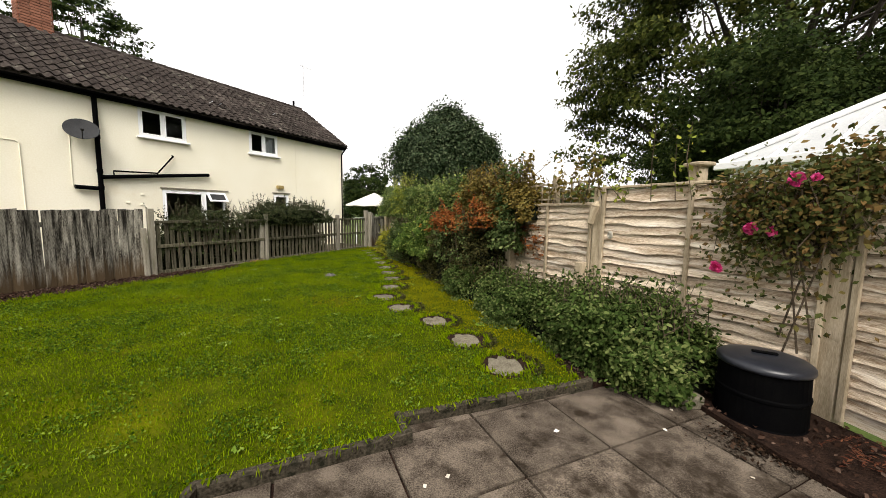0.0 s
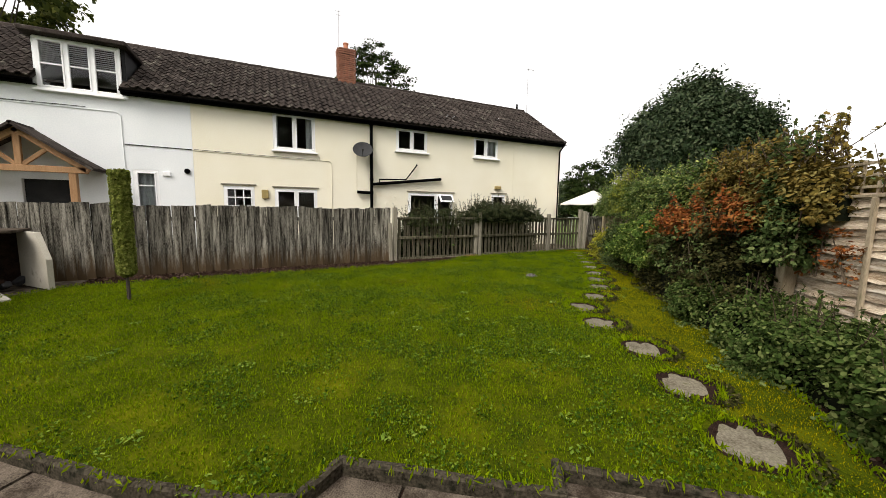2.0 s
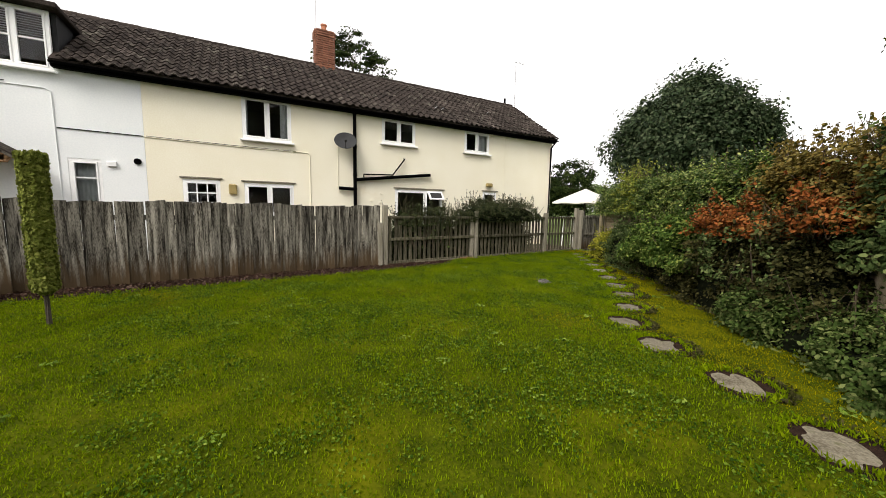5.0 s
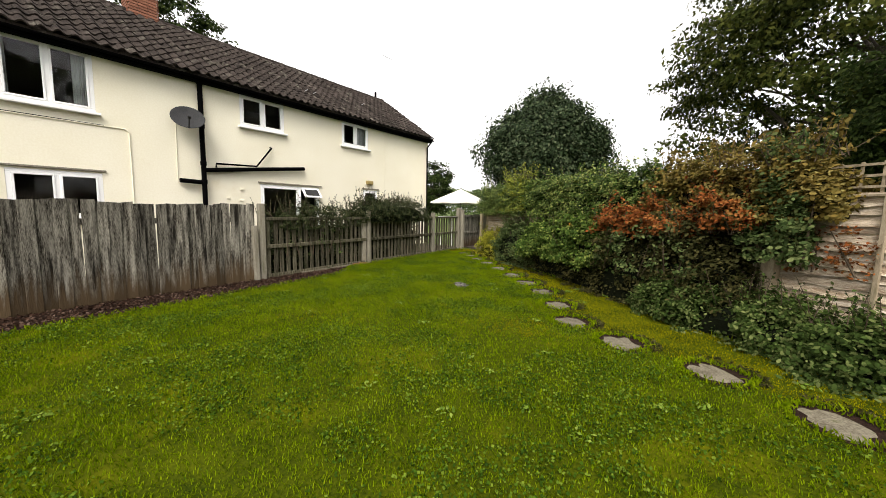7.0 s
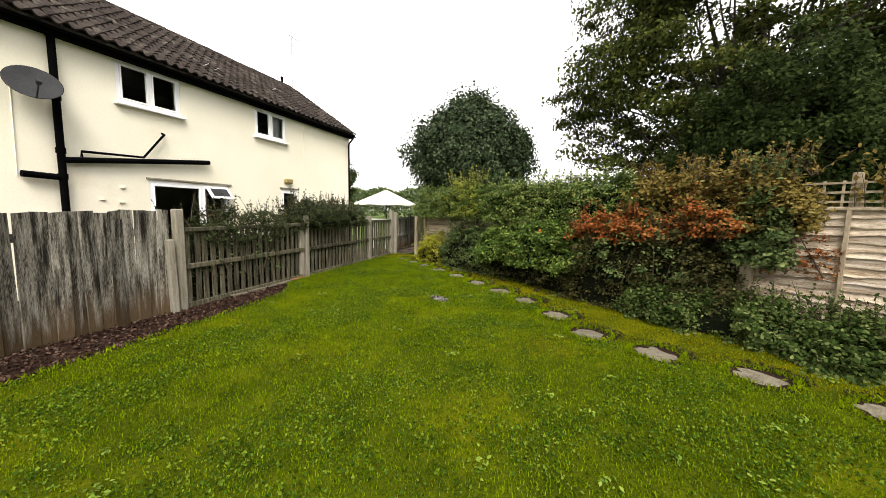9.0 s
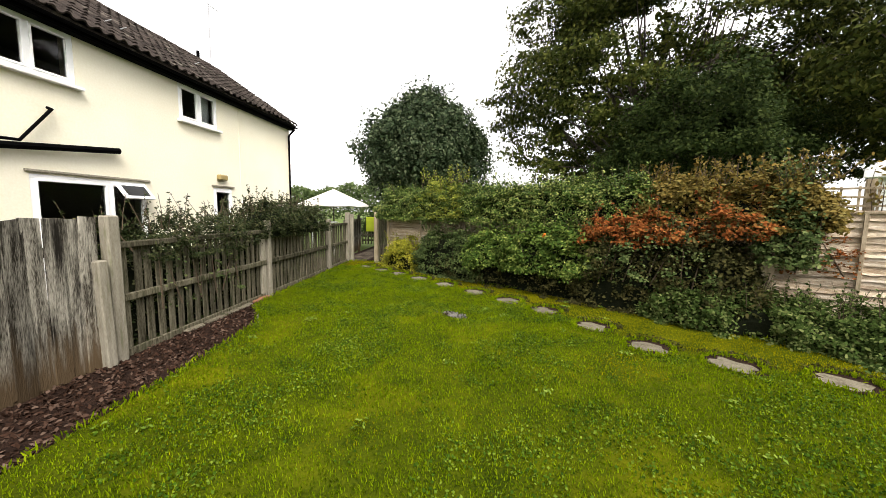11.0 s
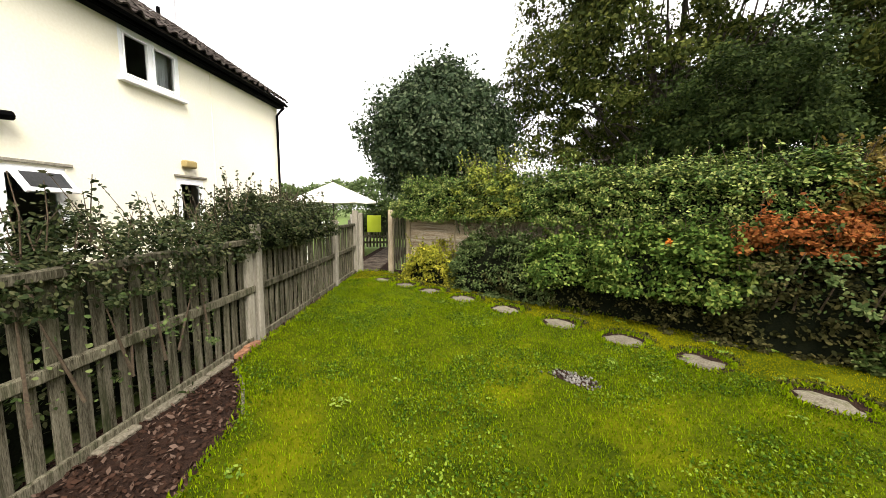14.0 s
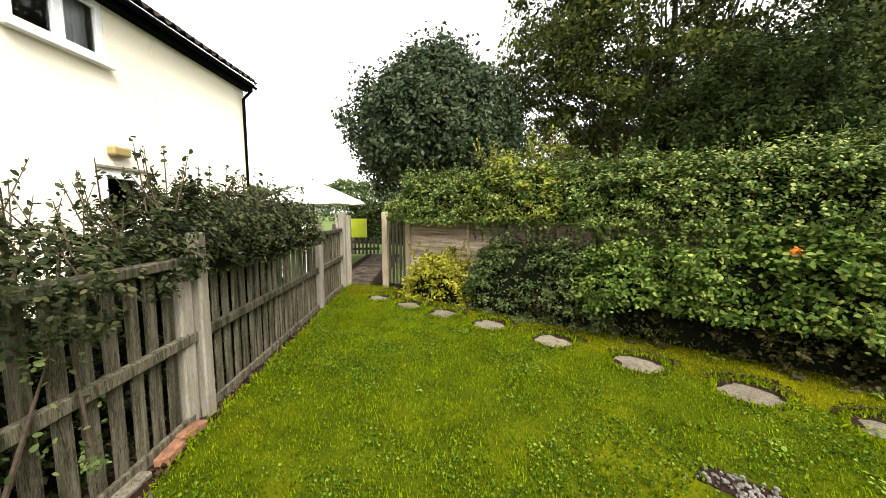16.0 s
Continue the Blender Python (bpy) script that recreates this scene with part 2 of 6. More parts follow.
L_HOLLY = leafmat("holly_leaf", (0.004, 0.009, 0.003), (0.026, 0.038, 0.012), (0.13, 0.125, 0.06), rough=0.5, spec=0.06)
L_ROSE = leafmat("rose_leaf", (0.010, 0.015, 0.004), (0.065, 0.075, 0.020), (0.24, 0.11, 0.045))
L_VARI = leafmat("variegated_leaf", (0.04, 0.065, 0.010), (0.26, 0.26, 0.025), (0.58, 0.50, 0.07))
L_LITTER = leafmat("leaf_litter", (0.004, 0.003, 0.002), (0.014, 0.009, 0.006), (0.07, 0.04, 0.025), through=0.05)
L_FERN = leafmat("red_fern", (0.03, 0.012, 0.008), (0.10, 0.035, 0.02), (0.17, 0.08, 0.04))
L_PINK = leafmat("pink_petal", (0.34, 0.012, 0.085), (0.60, 0.05, 0.20), (0.78, 0.20, 0.40))
L_MOSS = leafmat("column_leaf", (0.05, 0.07, 0.012), (0.16, 0.185, 0.035), (0.30, 0.31, 0.085))
L_GRASS = leafmat("grass_blade", (0.026, 0.056, 0.001), (0.152, 0.228, 0.002), (0.29, 0.35, 0.008), rough=0.8, through=0.4, spec=0.04)
L_CLOVER = leafmat("clover_leaf", (0.004, 0.016, 0.002), (0.042, 0.088, 0.005), (0.24, 0.31, 0.035), rough=0.8, spec=0.05)
L_MOSSY = leafmat("mossy_turf", (0.075, 0.072, 0.001), (0.26, 0.225, 0.002), (0.44, 0.37, 0.008), rough=0.85, through=0.35, spec=0.03)
L_DAISY = leafmat("weed_leaf", (0.03, 0.065, 0.006), (0.12, 0.19, 0.02), (0.30, 0.35, 0.07), rough=0.7, spec=0.08)
L_FAR = leafmat("far_tree_leaf", (0.05, 0.075, 0.03), (0.085, 0.12, 0.045), (0.13, 0.16, 0.06))
# near-black: the shade deep inside foliage, put into the colour
L_CORE = mat("inner_shade", (0.004, 0.006, 0.003), (0.012, 0.014, 0.007), 8, 0.95, 60, 0.8, spec=0.05)


# ---- builders ----
def thing(name, label, category, m=None, group="", kind=""):
    e = new(name)
    e.empty_display_size = 0.2
    if m is not None:
        e.matrix_basis = m
    return tagged(e, label, category, group, kind)


def link_mesh(name, me, material, parent=None, label="", m=None):
    if material is not None and not me.materials:
        me.materials.append(material)
    ob = new(name, me)
    if parent is not None:
        ob.parent = parent
    if m is not None:
        ob.matrix_basis = m
    if label:
        ob["label"] = label
    return ob


def part(name, bm, material, parent=None, label="", m=None, smooth=False):
    me = bpy.data.meshes.new(name)
    bm.to_mesh(me)
    bm.free()
    if smooth:
        for p in me.polygons:
            p.use_smooth = True
    return link_mesh(name, me, material, parent, label, m)


def box(bm, x0, x1, y0, y1, z0, z1, m=None, bevel=0.0):
    vs = [bm.verts.new(Vector(p) if m is None else m @ Vector(p)) for p in
          ((x0, y0, z0), (x1, y0, z0), (x1, y1, z0), (x0, y1, z0), (x0, y0, z1), (x1, y0, z1), (x1, y1, z1), (x0, y1, z1))]
    fs = [bm.faces.new([vs[i] for i in f]) for f in ((3, 2, 1, 0), (4, 5, 6, 7), (0, 1, 5, 4), (1, 2, 6, 5), (2, 3, 7, 6), (3, 0, 4, 7))]
    if bevel:
        es = list({e for f in fs for e in f.edges})
        bmesh.ops.bevel(bm, geom=es, offset=bevel, segments=1, affect="EDGES")
    return fs


def boxed(x0, x1, y0, y1, z0, z1, m=None, bevel=0.0):
    bm = bmesh.new()
    box(bm, x0, x1, y0, y1, z0, z1, m, bevel)
    return bm


def tube(bm, pts, radii, sides=8, cap=True):
    """A tapered tube along points."""
    rings = []
    pts = [Vector(p) for p in pts]
    if not isinstance(radii, (list, tuple)):
        radii = [radii] * len(pts)
    for i, p in enumerate(pts):
        d = (pts[min(i + 1, len(pts) - 1)] - pts[max(i - 1, 0)]).normalized()
        q = d.to_track_quat("Z", "Y")
        rings.append([bm.verts.new(p + q @ Vector((math.cos(a) * radii[i], math.sin(a) * radii[i], 0)))
                      for a in [2 * math.pi * k / sides for k in range(sides)]])
    for r0, r1 in zip(rings, rings[1:]):
        for k in range(sides):
            bm.faces.new((r0[k], r0[(k + 1) % sides], r1[(k + 1) % sides], r1[k]))
    if cap:
        bm.faces.new(rings[0][::-1])
        bm.faces.new(rings[-1])


def lathe(bm, profile, sides=24, m=None):
    rings = [[bm.verts.new((m or Matrix()) @ Vector((r * math.cos(2 * math.pi * k / sides), r * math.sin(2 * math.pi * k / sides), z)))
              for k in range(sides)] for r, z in profile]
    for r0, r1 in zip(rings, rings[1:]):
        for k in range(sides):
            bm.faces.new((r0[k], r0[(k + 1) % sides], r1[(k + 1) % sides], r1[k]))
    bm.faces.new(rings[0][::-1])
    bm.faces.new(rings[-1])


def poly_mesh(name, V, sizes, material, parent=None, label="", smooth=False):
    """A mesh from an array of corners, every face with its own corners; sizes: corners per face (one number)."""
    me = bpy.data.meshes.new(name)
    n = len(V)
    f = n // sizes
    me.vertices.add(n)
    me.vertices.foreach_set("co", np.asarray(V, dtype=np.float32).ravel())
    me.loops.add(n)
    me.loops.foreach_set("vertex_index", np.arange(n, dtype=np.int32))
    me.polygons.add(f)
    me.polygons.foreach_set("loop_start", np.arange(0, n, sizes, dtype=np.int32))
    me.update(calc_edges=True)
    return link_mesh(name, me, material, parent, label)


def leaf_quads(P, N, size, rng, tilt=0.7, long=1.7, down=0.0):
    """Leaf blades at P, facing about N, each a pointed four-corner blade."""
    n = len(P)
    N = N + rng.normal(0, tilt, (n, 3))
    N /= np.linalg.norm(N, axis=1)[:, None] + 1e-9
    U = rng.normal(0, 1, (n, 3))
    U[:, 2] -= down
    U -= (U * N).sum(1)[:, None] * N
    U /= np.linalg.norm(U, axis=1)[:, None] + 1e-9
    W = np.cross(N, U)
    s = size * rng.uniform(0.6, 1.3, n)[:, None]
    tip, side = U * s * long * 0.5, W * s * 0.5
    return np.stack([P - tip, P + side - tip * 0.1 + N * s * 0.12, P + tip, P - side - tip * 0.1 + N * s * 0.12], 1).reshape(-1, 3)


def leaf_blades(P, N, size, rng, tilt=0.7, long=1.7, down=0.0):
    """Rounder leaves of six corners, folded along the rib."""
    Q = leaf_quads(P, N, size, rng, tilt, long, down).reshape(-1, 4, 3)
    a, b, c, d = Q[:, 0], Q[:, 1], Q[:, 2], Q[:, 3]
    m = (a + c) / 2
    return np.stack([a, m + (b - m) * 0.95 + (a - m) * 0.42, m + (b - m) * 0.8 + (c - m) * 0.42, c, m + (d - m) * 0.8 + (c - m) * 0.42, m + (d - m) * 0.95 + (a - m) * 0.42], 1).reshape(-1, 3)


def wobble(P, scale, seed):
    """Smooth noise in -1..1 for points, from a few waves."""
    r = np.random.default_rng(seed)
    out = np.zeros(len(P))
    for k in range(10):
        d = r.normal(0, 1, 3)
        out += np.sin(P @ d * scale * r.uniform(0.6, 1.8) + r.uniform(0, 6.3))
    return out / 4.5


def bush(name, label, category, a, b, z0, z1, depth, material, leaf, count, seed, group="", lumps=0.25, taper=0.5, core=True, tilt=0.7,
         sprigs=0, kind="", down=0.0):
    """A bush or stretch of hedge along the ground line a-b, from z0 to z1 high and depth thick, of single leaves over twigs."""
    rng = np.random.default_rng(seed)
    a, b = np.array(a, float), np.array(b, float)
    length = np.linalg.norm(b - a)
    d = (b - a) / length
    nrm = np.array([d[1], -d[0]])
    e = thing(name, label, category, pose(*((a + b) / 2), 0 if z0 < 0.3 else z0), group, kind)
    mid = (a + b) / 2
    base = 0 if z0 < 0.3 else z0
    n = int(count)
    s = rng.uniform(-0.04, 1.04, n)
    th = rng.uniform(-0.15, math.pi + 0.15, n)
    rad = 1 - np.abs(rng.normal(0, 0.13, n))
    endf = np.clip(np.minimum(s, 1 - s) * length / (taper + 1e-6), 0, 1) ** 0.5
    cx = np.sign(np.cos(th)) * np.abs(np.cos(th)) ** 0.6
    cz = np.sign(np.sin(th)) * np.abs(np.sin(th)) ** 0.6
    xy0 = a + d * (s * length)[:, None]
    probe = np.stack([xy0[:, 0] + nrm[0] * cx * depth, xy0[:, 1] + nrm[1] * cx * depth, cz * (z1 - z0)], 1)
    lump = 1 + lumps * wobble(probe, 2.6, seed + 1) * 0.6 + lumps * 0.5 * wobble(probe, 7.0, seed + 2)
    off = cx * depth / 2 * rad * lump * (0.55 + 0.45 * endf)
    z = z0 + np.clip(cz, -0.02, 2) * (z1 - z0) * rad * (0.82 + 0.18 * lump) * (0.35 + 0.65 * endf)
    low = rng.random(n) < 0.35
    z = np.where(low & (np.abs(cx) > 0.5), z0 + (z - z0) * rng.random(n), z)
    P = np.stack([xy0[:, 0] + nrm[0] * off, xy0[:, 1] + nrm[1] * off, z], 1)
    N = np.stack([nrm[0] * cx, nrm[1] * cx, cz * 0.8 + 0.25], 1)
    P -= np.array([mid[0], mid[1], base])
    # two thirds of the leaves gather in tufts that stand proud of the mass
    k = max(12, n // 55)
    c = rng.integers(0, n, k)
    own = rng.integers(0, k, n)
    tuft = rng.random(n) < 0.68
    push = rng.uniform(-0.02, 0.13, k)[:, None] * N[c]
    spread = leaf * rng.uniform(1.0, 2.4, k)[:, None]
    T = P[c][own] + push[own] + rng.normal(0, 1, (n, 3)) * spread[own] * np.array([1, 1, 0.7])
    T[:, 2] = np.maximum(T[:, 2], 0.01 if z0 < 0.3 else -0.1)
    P = np.where(tuft[:, None], T, P)
    N = np.where(tuft[:, None], N[c][own] + np.array([0, 0, 0.35]), N)
    many = n > 40000
    V = (leaf_quads if many else leaf_blades)(P, N, leaf, rng, tilt, down=down)
    tagged(poly_mesh("foliage", V, 4 if many else 6, material, e), kind="stuff")
    bm = bmesh.new()
    stems = max(3, int(length * 5))
    for i in range(stems):
        t = (i + rng.random()) / stems
        p = a + d * length * t + nrm * rng.uniform(-0.2, 0.2) * depth
        q = p + d * rng.uniform(-0.25, 0.25) + nrm * rng.uniform(-0.4, 0.4) * depth
        h = (z1 - z0) * rng.uniform(0.6, 0.95)
        tube(bm, [(p[0] - mid[0], p[1] - mid[1], z0 - base - (0.02 if z0 < 0.3 else 0)), ((p[0] + q[0]) / 2 - mid[0], (p[1] + q[1]) / 2 - mid[1], z0 - base + h * 0.5),
                  (q[0] - mid[0], q[1] - mid[1], z0 - base + h)], [0.012, 0.009, 0.004], 5)
    tagged(part("undergrowth", bm, M_TWIG, e), kind="stuff")
    if sprigs:
        bm = bmesh.new()
        SP, SN = [], []
        for i in range(sprigs):
            t = rng.random()
            p = a + d * length * t + nrm * rng.uniform(-0.3, 0.3) * depth
            h = rng.uniform(0.12, 0.38)
            zb = z1 - 0.12 - base
            lean = rng.normal(0, 0.12, 2)
            p0 = np.array([p[0] - mid[0], p[1] - mid[1], zb])
            p1 = p0 + np.array([lean[0], lean[1], h + 0.1])
            tube(bm, [p0, (p0 + p1) / 2 + rng.normal(0, 0.015, 3), p1], [0.005, 0.004, 0.002], 4)
            for k in range(14):
                f = rng.uniform(0.15, 1.0)
                SP.append(p0 + (p1 - p0) * f + rng.normal(0, leaf * 0.5, 3))
                SN.append(rng.normal(0, 1, 3) + np.array([0, 0, 0.5]))
        tagged(part("shoot", bm, M_TWIG, e), kind="stuff")
        tagged(poly_mesh("shoot_foliage", leaf_blades(np.array(SP), np.array(SN), leaf, rng, 0.5), 6, material, e), kind="stuff")
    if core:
        # closed dark core: stands for the shaded inside and blocks the view through
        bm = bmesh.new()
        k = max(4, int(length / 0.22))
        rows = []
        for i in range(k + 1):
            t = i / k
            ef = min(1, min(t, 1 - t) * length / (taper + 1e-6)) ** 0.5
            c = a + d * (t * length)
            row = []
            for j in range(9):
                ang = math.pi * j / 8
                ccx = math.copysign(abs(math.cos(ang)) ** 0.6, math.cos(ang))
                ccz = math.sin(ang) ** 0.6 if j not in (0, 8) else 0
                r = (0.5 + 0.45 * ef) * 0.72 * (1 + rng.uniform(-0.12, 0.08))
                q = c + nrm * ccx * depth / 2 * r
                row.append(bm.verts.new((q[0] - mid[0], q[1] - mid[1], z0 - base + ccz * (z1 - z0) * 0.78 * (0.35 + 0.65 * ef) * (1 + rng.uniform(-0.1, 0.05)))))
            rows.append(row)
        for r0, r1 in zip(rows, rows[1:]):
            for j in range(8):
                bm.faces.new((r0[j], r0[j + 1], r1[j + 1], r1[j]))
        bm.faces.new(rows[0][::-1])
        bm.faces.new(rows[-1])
        part("shade_core", bm, L_CORE, e)
    return e


def tree(name, label, x, y, height, crown_z, radius, material, leaf, clumps, per, seed, trunk_r=0.2, squash=1.0, bare=0.0, limbs=9, flat=0.6, shell=0.45, down=0.3, rough=0.16, tufts=0, peak=0.0, clump=0.0):
    """A tree: tapered trunk, limbs to clumps, and many single leaves in clumps with gaps."""
    rng = np.random.default_rng(seed)
    e = thing(name, label, "tree", pose(x, y, 0))
    top = height
    bot = crown_z
    cz, rz = (top + bot) / 2, (top - bot) / 2
    C = rng.normal(0, 1, (clumps * 3, 3))
    C /= np.linalg.norm(C, axis=1)[:, None]
    r = rng.uniform(shell, 1.0, len(C)) ** 0.5
    C = C * r[:, None]
    keep = wobble(C, 2.5, seed + 5) + rng.normal(0, 0.3, len(C)) > bare - 0.9
    C = C[keep][:clumps]
    lump = (1 + rough * wobble(C, 3.4, seed + 9)) * rng.uniform(0.86, 1.1, len(C))
    C = C * lump[:, None]
    narrow = 1 - peak * np.clip(C[:, 2] + 0.15, 0, 1)
    C = np.stack([C[:, 0] * radius * narrow, C[:, 1] * radius * squash * narrow, C[:, 2] * rz + cz], 1)
    cs = clump or radius * 0.06 + 0.1
    # upright leading shoots on the upper crown
    for k in range(tufts):
        a, q = rng.uniform(0, 2 * math.pi), radius * rng.uniform(0.05, 0.92)
        zt = cz + rz * (1 - (1 + 1.2 * peak) * (q / radius) ** 2)
        h = rng.uniform(0.1, 0.55)
        C = np.concatenate([C, np.stack([np.full(3, q * math.cos(a)), np.full(3, q * math.sin(a)), zt + h * np.array([-0.3, 0.3, 0.8])], 1)])
    P = np.repeat(C, per, 0) + np.clip(rng.normal(0, 1, (len(C) * per, 3)), -1.7, 1.7) * np.array([cs, cs, cs * flat]) * np.repeat(rng.uniform(0.6, 1.4, len(C)), per)[:, None]
    N = P - np.array([0, 0, cz])
    N /= np.linalg.norm(N, axis=1)[:, None]
    N[:, 2] += 0.5
    poly_mesh("crown", leaf_quads(P, N, leaf, rng, 0.8, down=down), 4, material, e)
    bm = bmesh.new()
    tube(bm, [(0, 0, -0.1), (0.02, 0.03, bot * 0.5 + 0.2), (-0.04, 0.05, bot + 0.3 * (top - bot)), (0.03, -0.03, bot + 0.75 * (top - bot))],
         [trunk_r * 1.25, trunk_r, trunk_r * 0.75, trunk_r * 0.2], 10)
    part("trunk", bm, M_BARK, e)
    idx = rng.choice(len(C), min(len(C), limbs * 6), replace=False)
    for i, c in enumerate(C[idx]):
        z0 = bot * 0.8 + (top - bot) * rng.uniform(0.0, 0.5)
        z0 = min(z0, c[2])
        big = i < limbs
        m1 = np.array([c[0] * 0.45, c[1] * 0.45, z0 + (c[2] - z0) * 0.35]) + rng.normal(0, radius * 0.05, 3)
        bm = bmesh.new()
        tube(bm, [(0, 0, z0), m1 * np.array([0.5, 0.5, 0.5]) + np.array([0, 0, z0 * 0.5]) + rng.normal(0, radius * 0.02, 3), m1, (m1 + c) / 2 + rng.normal(0, radius * 0.03, 3), c * np.array([0.97, 0.97, 1])],
             [trunk_r * (0.5 if big else 0.24), trunk_r * (0.4 if big else 0.19), trunk_r * (0.3 if big else 0.13), trunk_r * 0.08, 0.012], 6)
        part("limb", bm, M_BARK, e)
    return e


# ---- ground ----
def flat_poly(name, pts, z, material, parent=None, thick=0.0):
    bm = bmesh.new()
    f = bm.faces.new([bm.verts.new((p[0], p[1], z)) for p in pts])
    if f.normal.z < 0:
        f.normal_flip()
    if thick:
        r = bmesh.ops.extrude_face_region(bm, geom=[f])
        bmesh.ops.translate(bm, verts=[v for v in r["geom"] if isinstance(v, bmesh.types.BMVert)], vec=(0, 0, 0))
        for v in f.verts:
            v.co.z -= thick
        bmesh.ops.recalc_face_normals(bm, faces=bm.faces)
    return part(name, bm, material, parent)


ground = part("ground", boxed(-900, 900, -900, 900, -0.5, -0.09), M_GROUND)
tagged(ground, "rough green field grass reaching to the horizon", "ground", kind="structure")

# lawn outline, counter-clockwise from the patio's corner
LAWN = [(0.66, 3.82), (-0.05, 4.75), (-0.6, 5.35), (-1.3, 5.95), (-1.85, 6.6), (-2.45, 7.35), (-3.2, 7.88), (-4.1, 8.48), (-5.0, 9.12), (-6.2, 10.12), (-7.4, 11.1), (-8.1, 11.75),
        (-8.6, 12.1), (-9.08, 12.1), (-9.0, 10.6), (-8.87, 8.4), (-8.8, 7.2), (-8.7, 6.42), (-8.42, 6.12), (-8.12, 5.65), (-7.99, 4.9), (-7.90, 4.0), (-7.78, 2.2), (-7.68, 0.4), (-7.6, -2.2),
        (-6.9, -2.75), (-6.2, -2.65), (-4.9, -3.4), (-3.78, -2.33), (-2.2, -0.70), (-1.33, 0.30), (-0.93, 0.88), (-0.82, 1.12), (-1.0, 1.40), (-0.27, 2.4), (-0.44, 2.53)]


def inside(P, poly):
    x, y = P[:, 0], P[:, 1]
    res = np.zeros(len(P), bool)
    j = len(poly) - 1
    for i in range(len(poly)):
        xi, yi = poly[i]
        xj, yj = poly[j]
        res ^= ((yi > y) != (yj > y)) & (x < (xj - xi) * (y - yi) / (yj - yi + 1e-12) + xi)
        j = i
    return res


lawn = flat_poly("lawn", LAWN, 0.0, M_LAWN, thick=0.12)
tagged(lawn, "short mown green lawn with mossy yellow patches", "lawn", kind="structure")

# bark bed along the fence
BED = [(-9.06, 12.1), (-9.42, 12.1), (-9.25, 9), (-8.98, 4.4), (-8.6, -2.2), (-7.6, -2.2), (-7.68, 0.4), (-7.78, 2.2), (-7.90, 4.0), (-7.99, 4.9), (-8.12, 5.65), (-8.42, 6.12), (-8.7, 6.42), (-8.8, 7.2), (-8.87, 8.4), (-9.0, 10.6)]
bed = flat_poly("bark_bed", BED, -0.012, M_SOIL, thick=0.1)
tagged(bed, "narrow bed of dark brown bark mulch under the fence", "flower bed", kind="structure")
BED2 = [(0.66, 3.82), (-0.05, 4.75), (-0.6, 5.35), (-1.3, 5.95), (-1.85, 6.6), (-2.45, 7.35), (-3.2, 7.88), (-4.1, 8.48), (-5.0, 9.12), (-6.2, 10.12), (-7.4, 11.1), (-8.1, 11.75), (-8.3, 12.5),
        (0.40, 6.7), (2.6, 4.0), (3.5, 2.8), (2.75, 2.8), (1.95, 3.5), (1.25, 4.4)][::-1]
bed = flat_poly("shrub_bed", BED2, -0.012, M_SOIL, thick=0.1)
tagged(bed, "dark soil bed under the shrubs along the fence", "flower bed", kind="structure")

# ---- patio ----
UX, UY = 0.648, 0.762          # along the edging
PATIO = [(0.66, 3.82), (-0.44, 2.53), (-0.27, 2.4), (-1.0, 1.40), (-0.82, 1.12), (-0.93, 0.88), (-1.33, 0.30), (-2.2, -0.70), (-3.78, -2.33), (-4.9, -3.4), (-7.5, -6.5), (1, -7), (5, -3), (5.5, 1), (2.4, 3.9), (1.2, 4.5)]
patio = flat_poly("patio", PATIO, -0.075, M_SOIL, thick=0.1)
tagged(patio, "patio of brown-grey concrete slabs laid in a grid", "patio", kind="structure")

YARD = [(-4.9, -3.4), (-6.2, -2.65), (-6.9, -2.75), (-7.6, -2.2), (-8.6, -2.2), (-8.3, -6.5), (-5.2, -6.5)]
tagged(flat_poly("yard", YARD, -0.03, M_SLAB, thick=0.06), "worn dark concrete yard beside the shed", "yard", kind="structure")
BACK = [(-8.75, -6.5), (-9.75, 13.2), (-11.81, 13.2), (-11.81, -9.5), (-8.6, -9.5)]
tagged(flat_poly("back_yard", BACK, -0.05, M_SLAB, thick=0.04), "worn paved yard between the fence and the houses", "yard", kind="structure")

# ---- houses ----
HX = -11.81


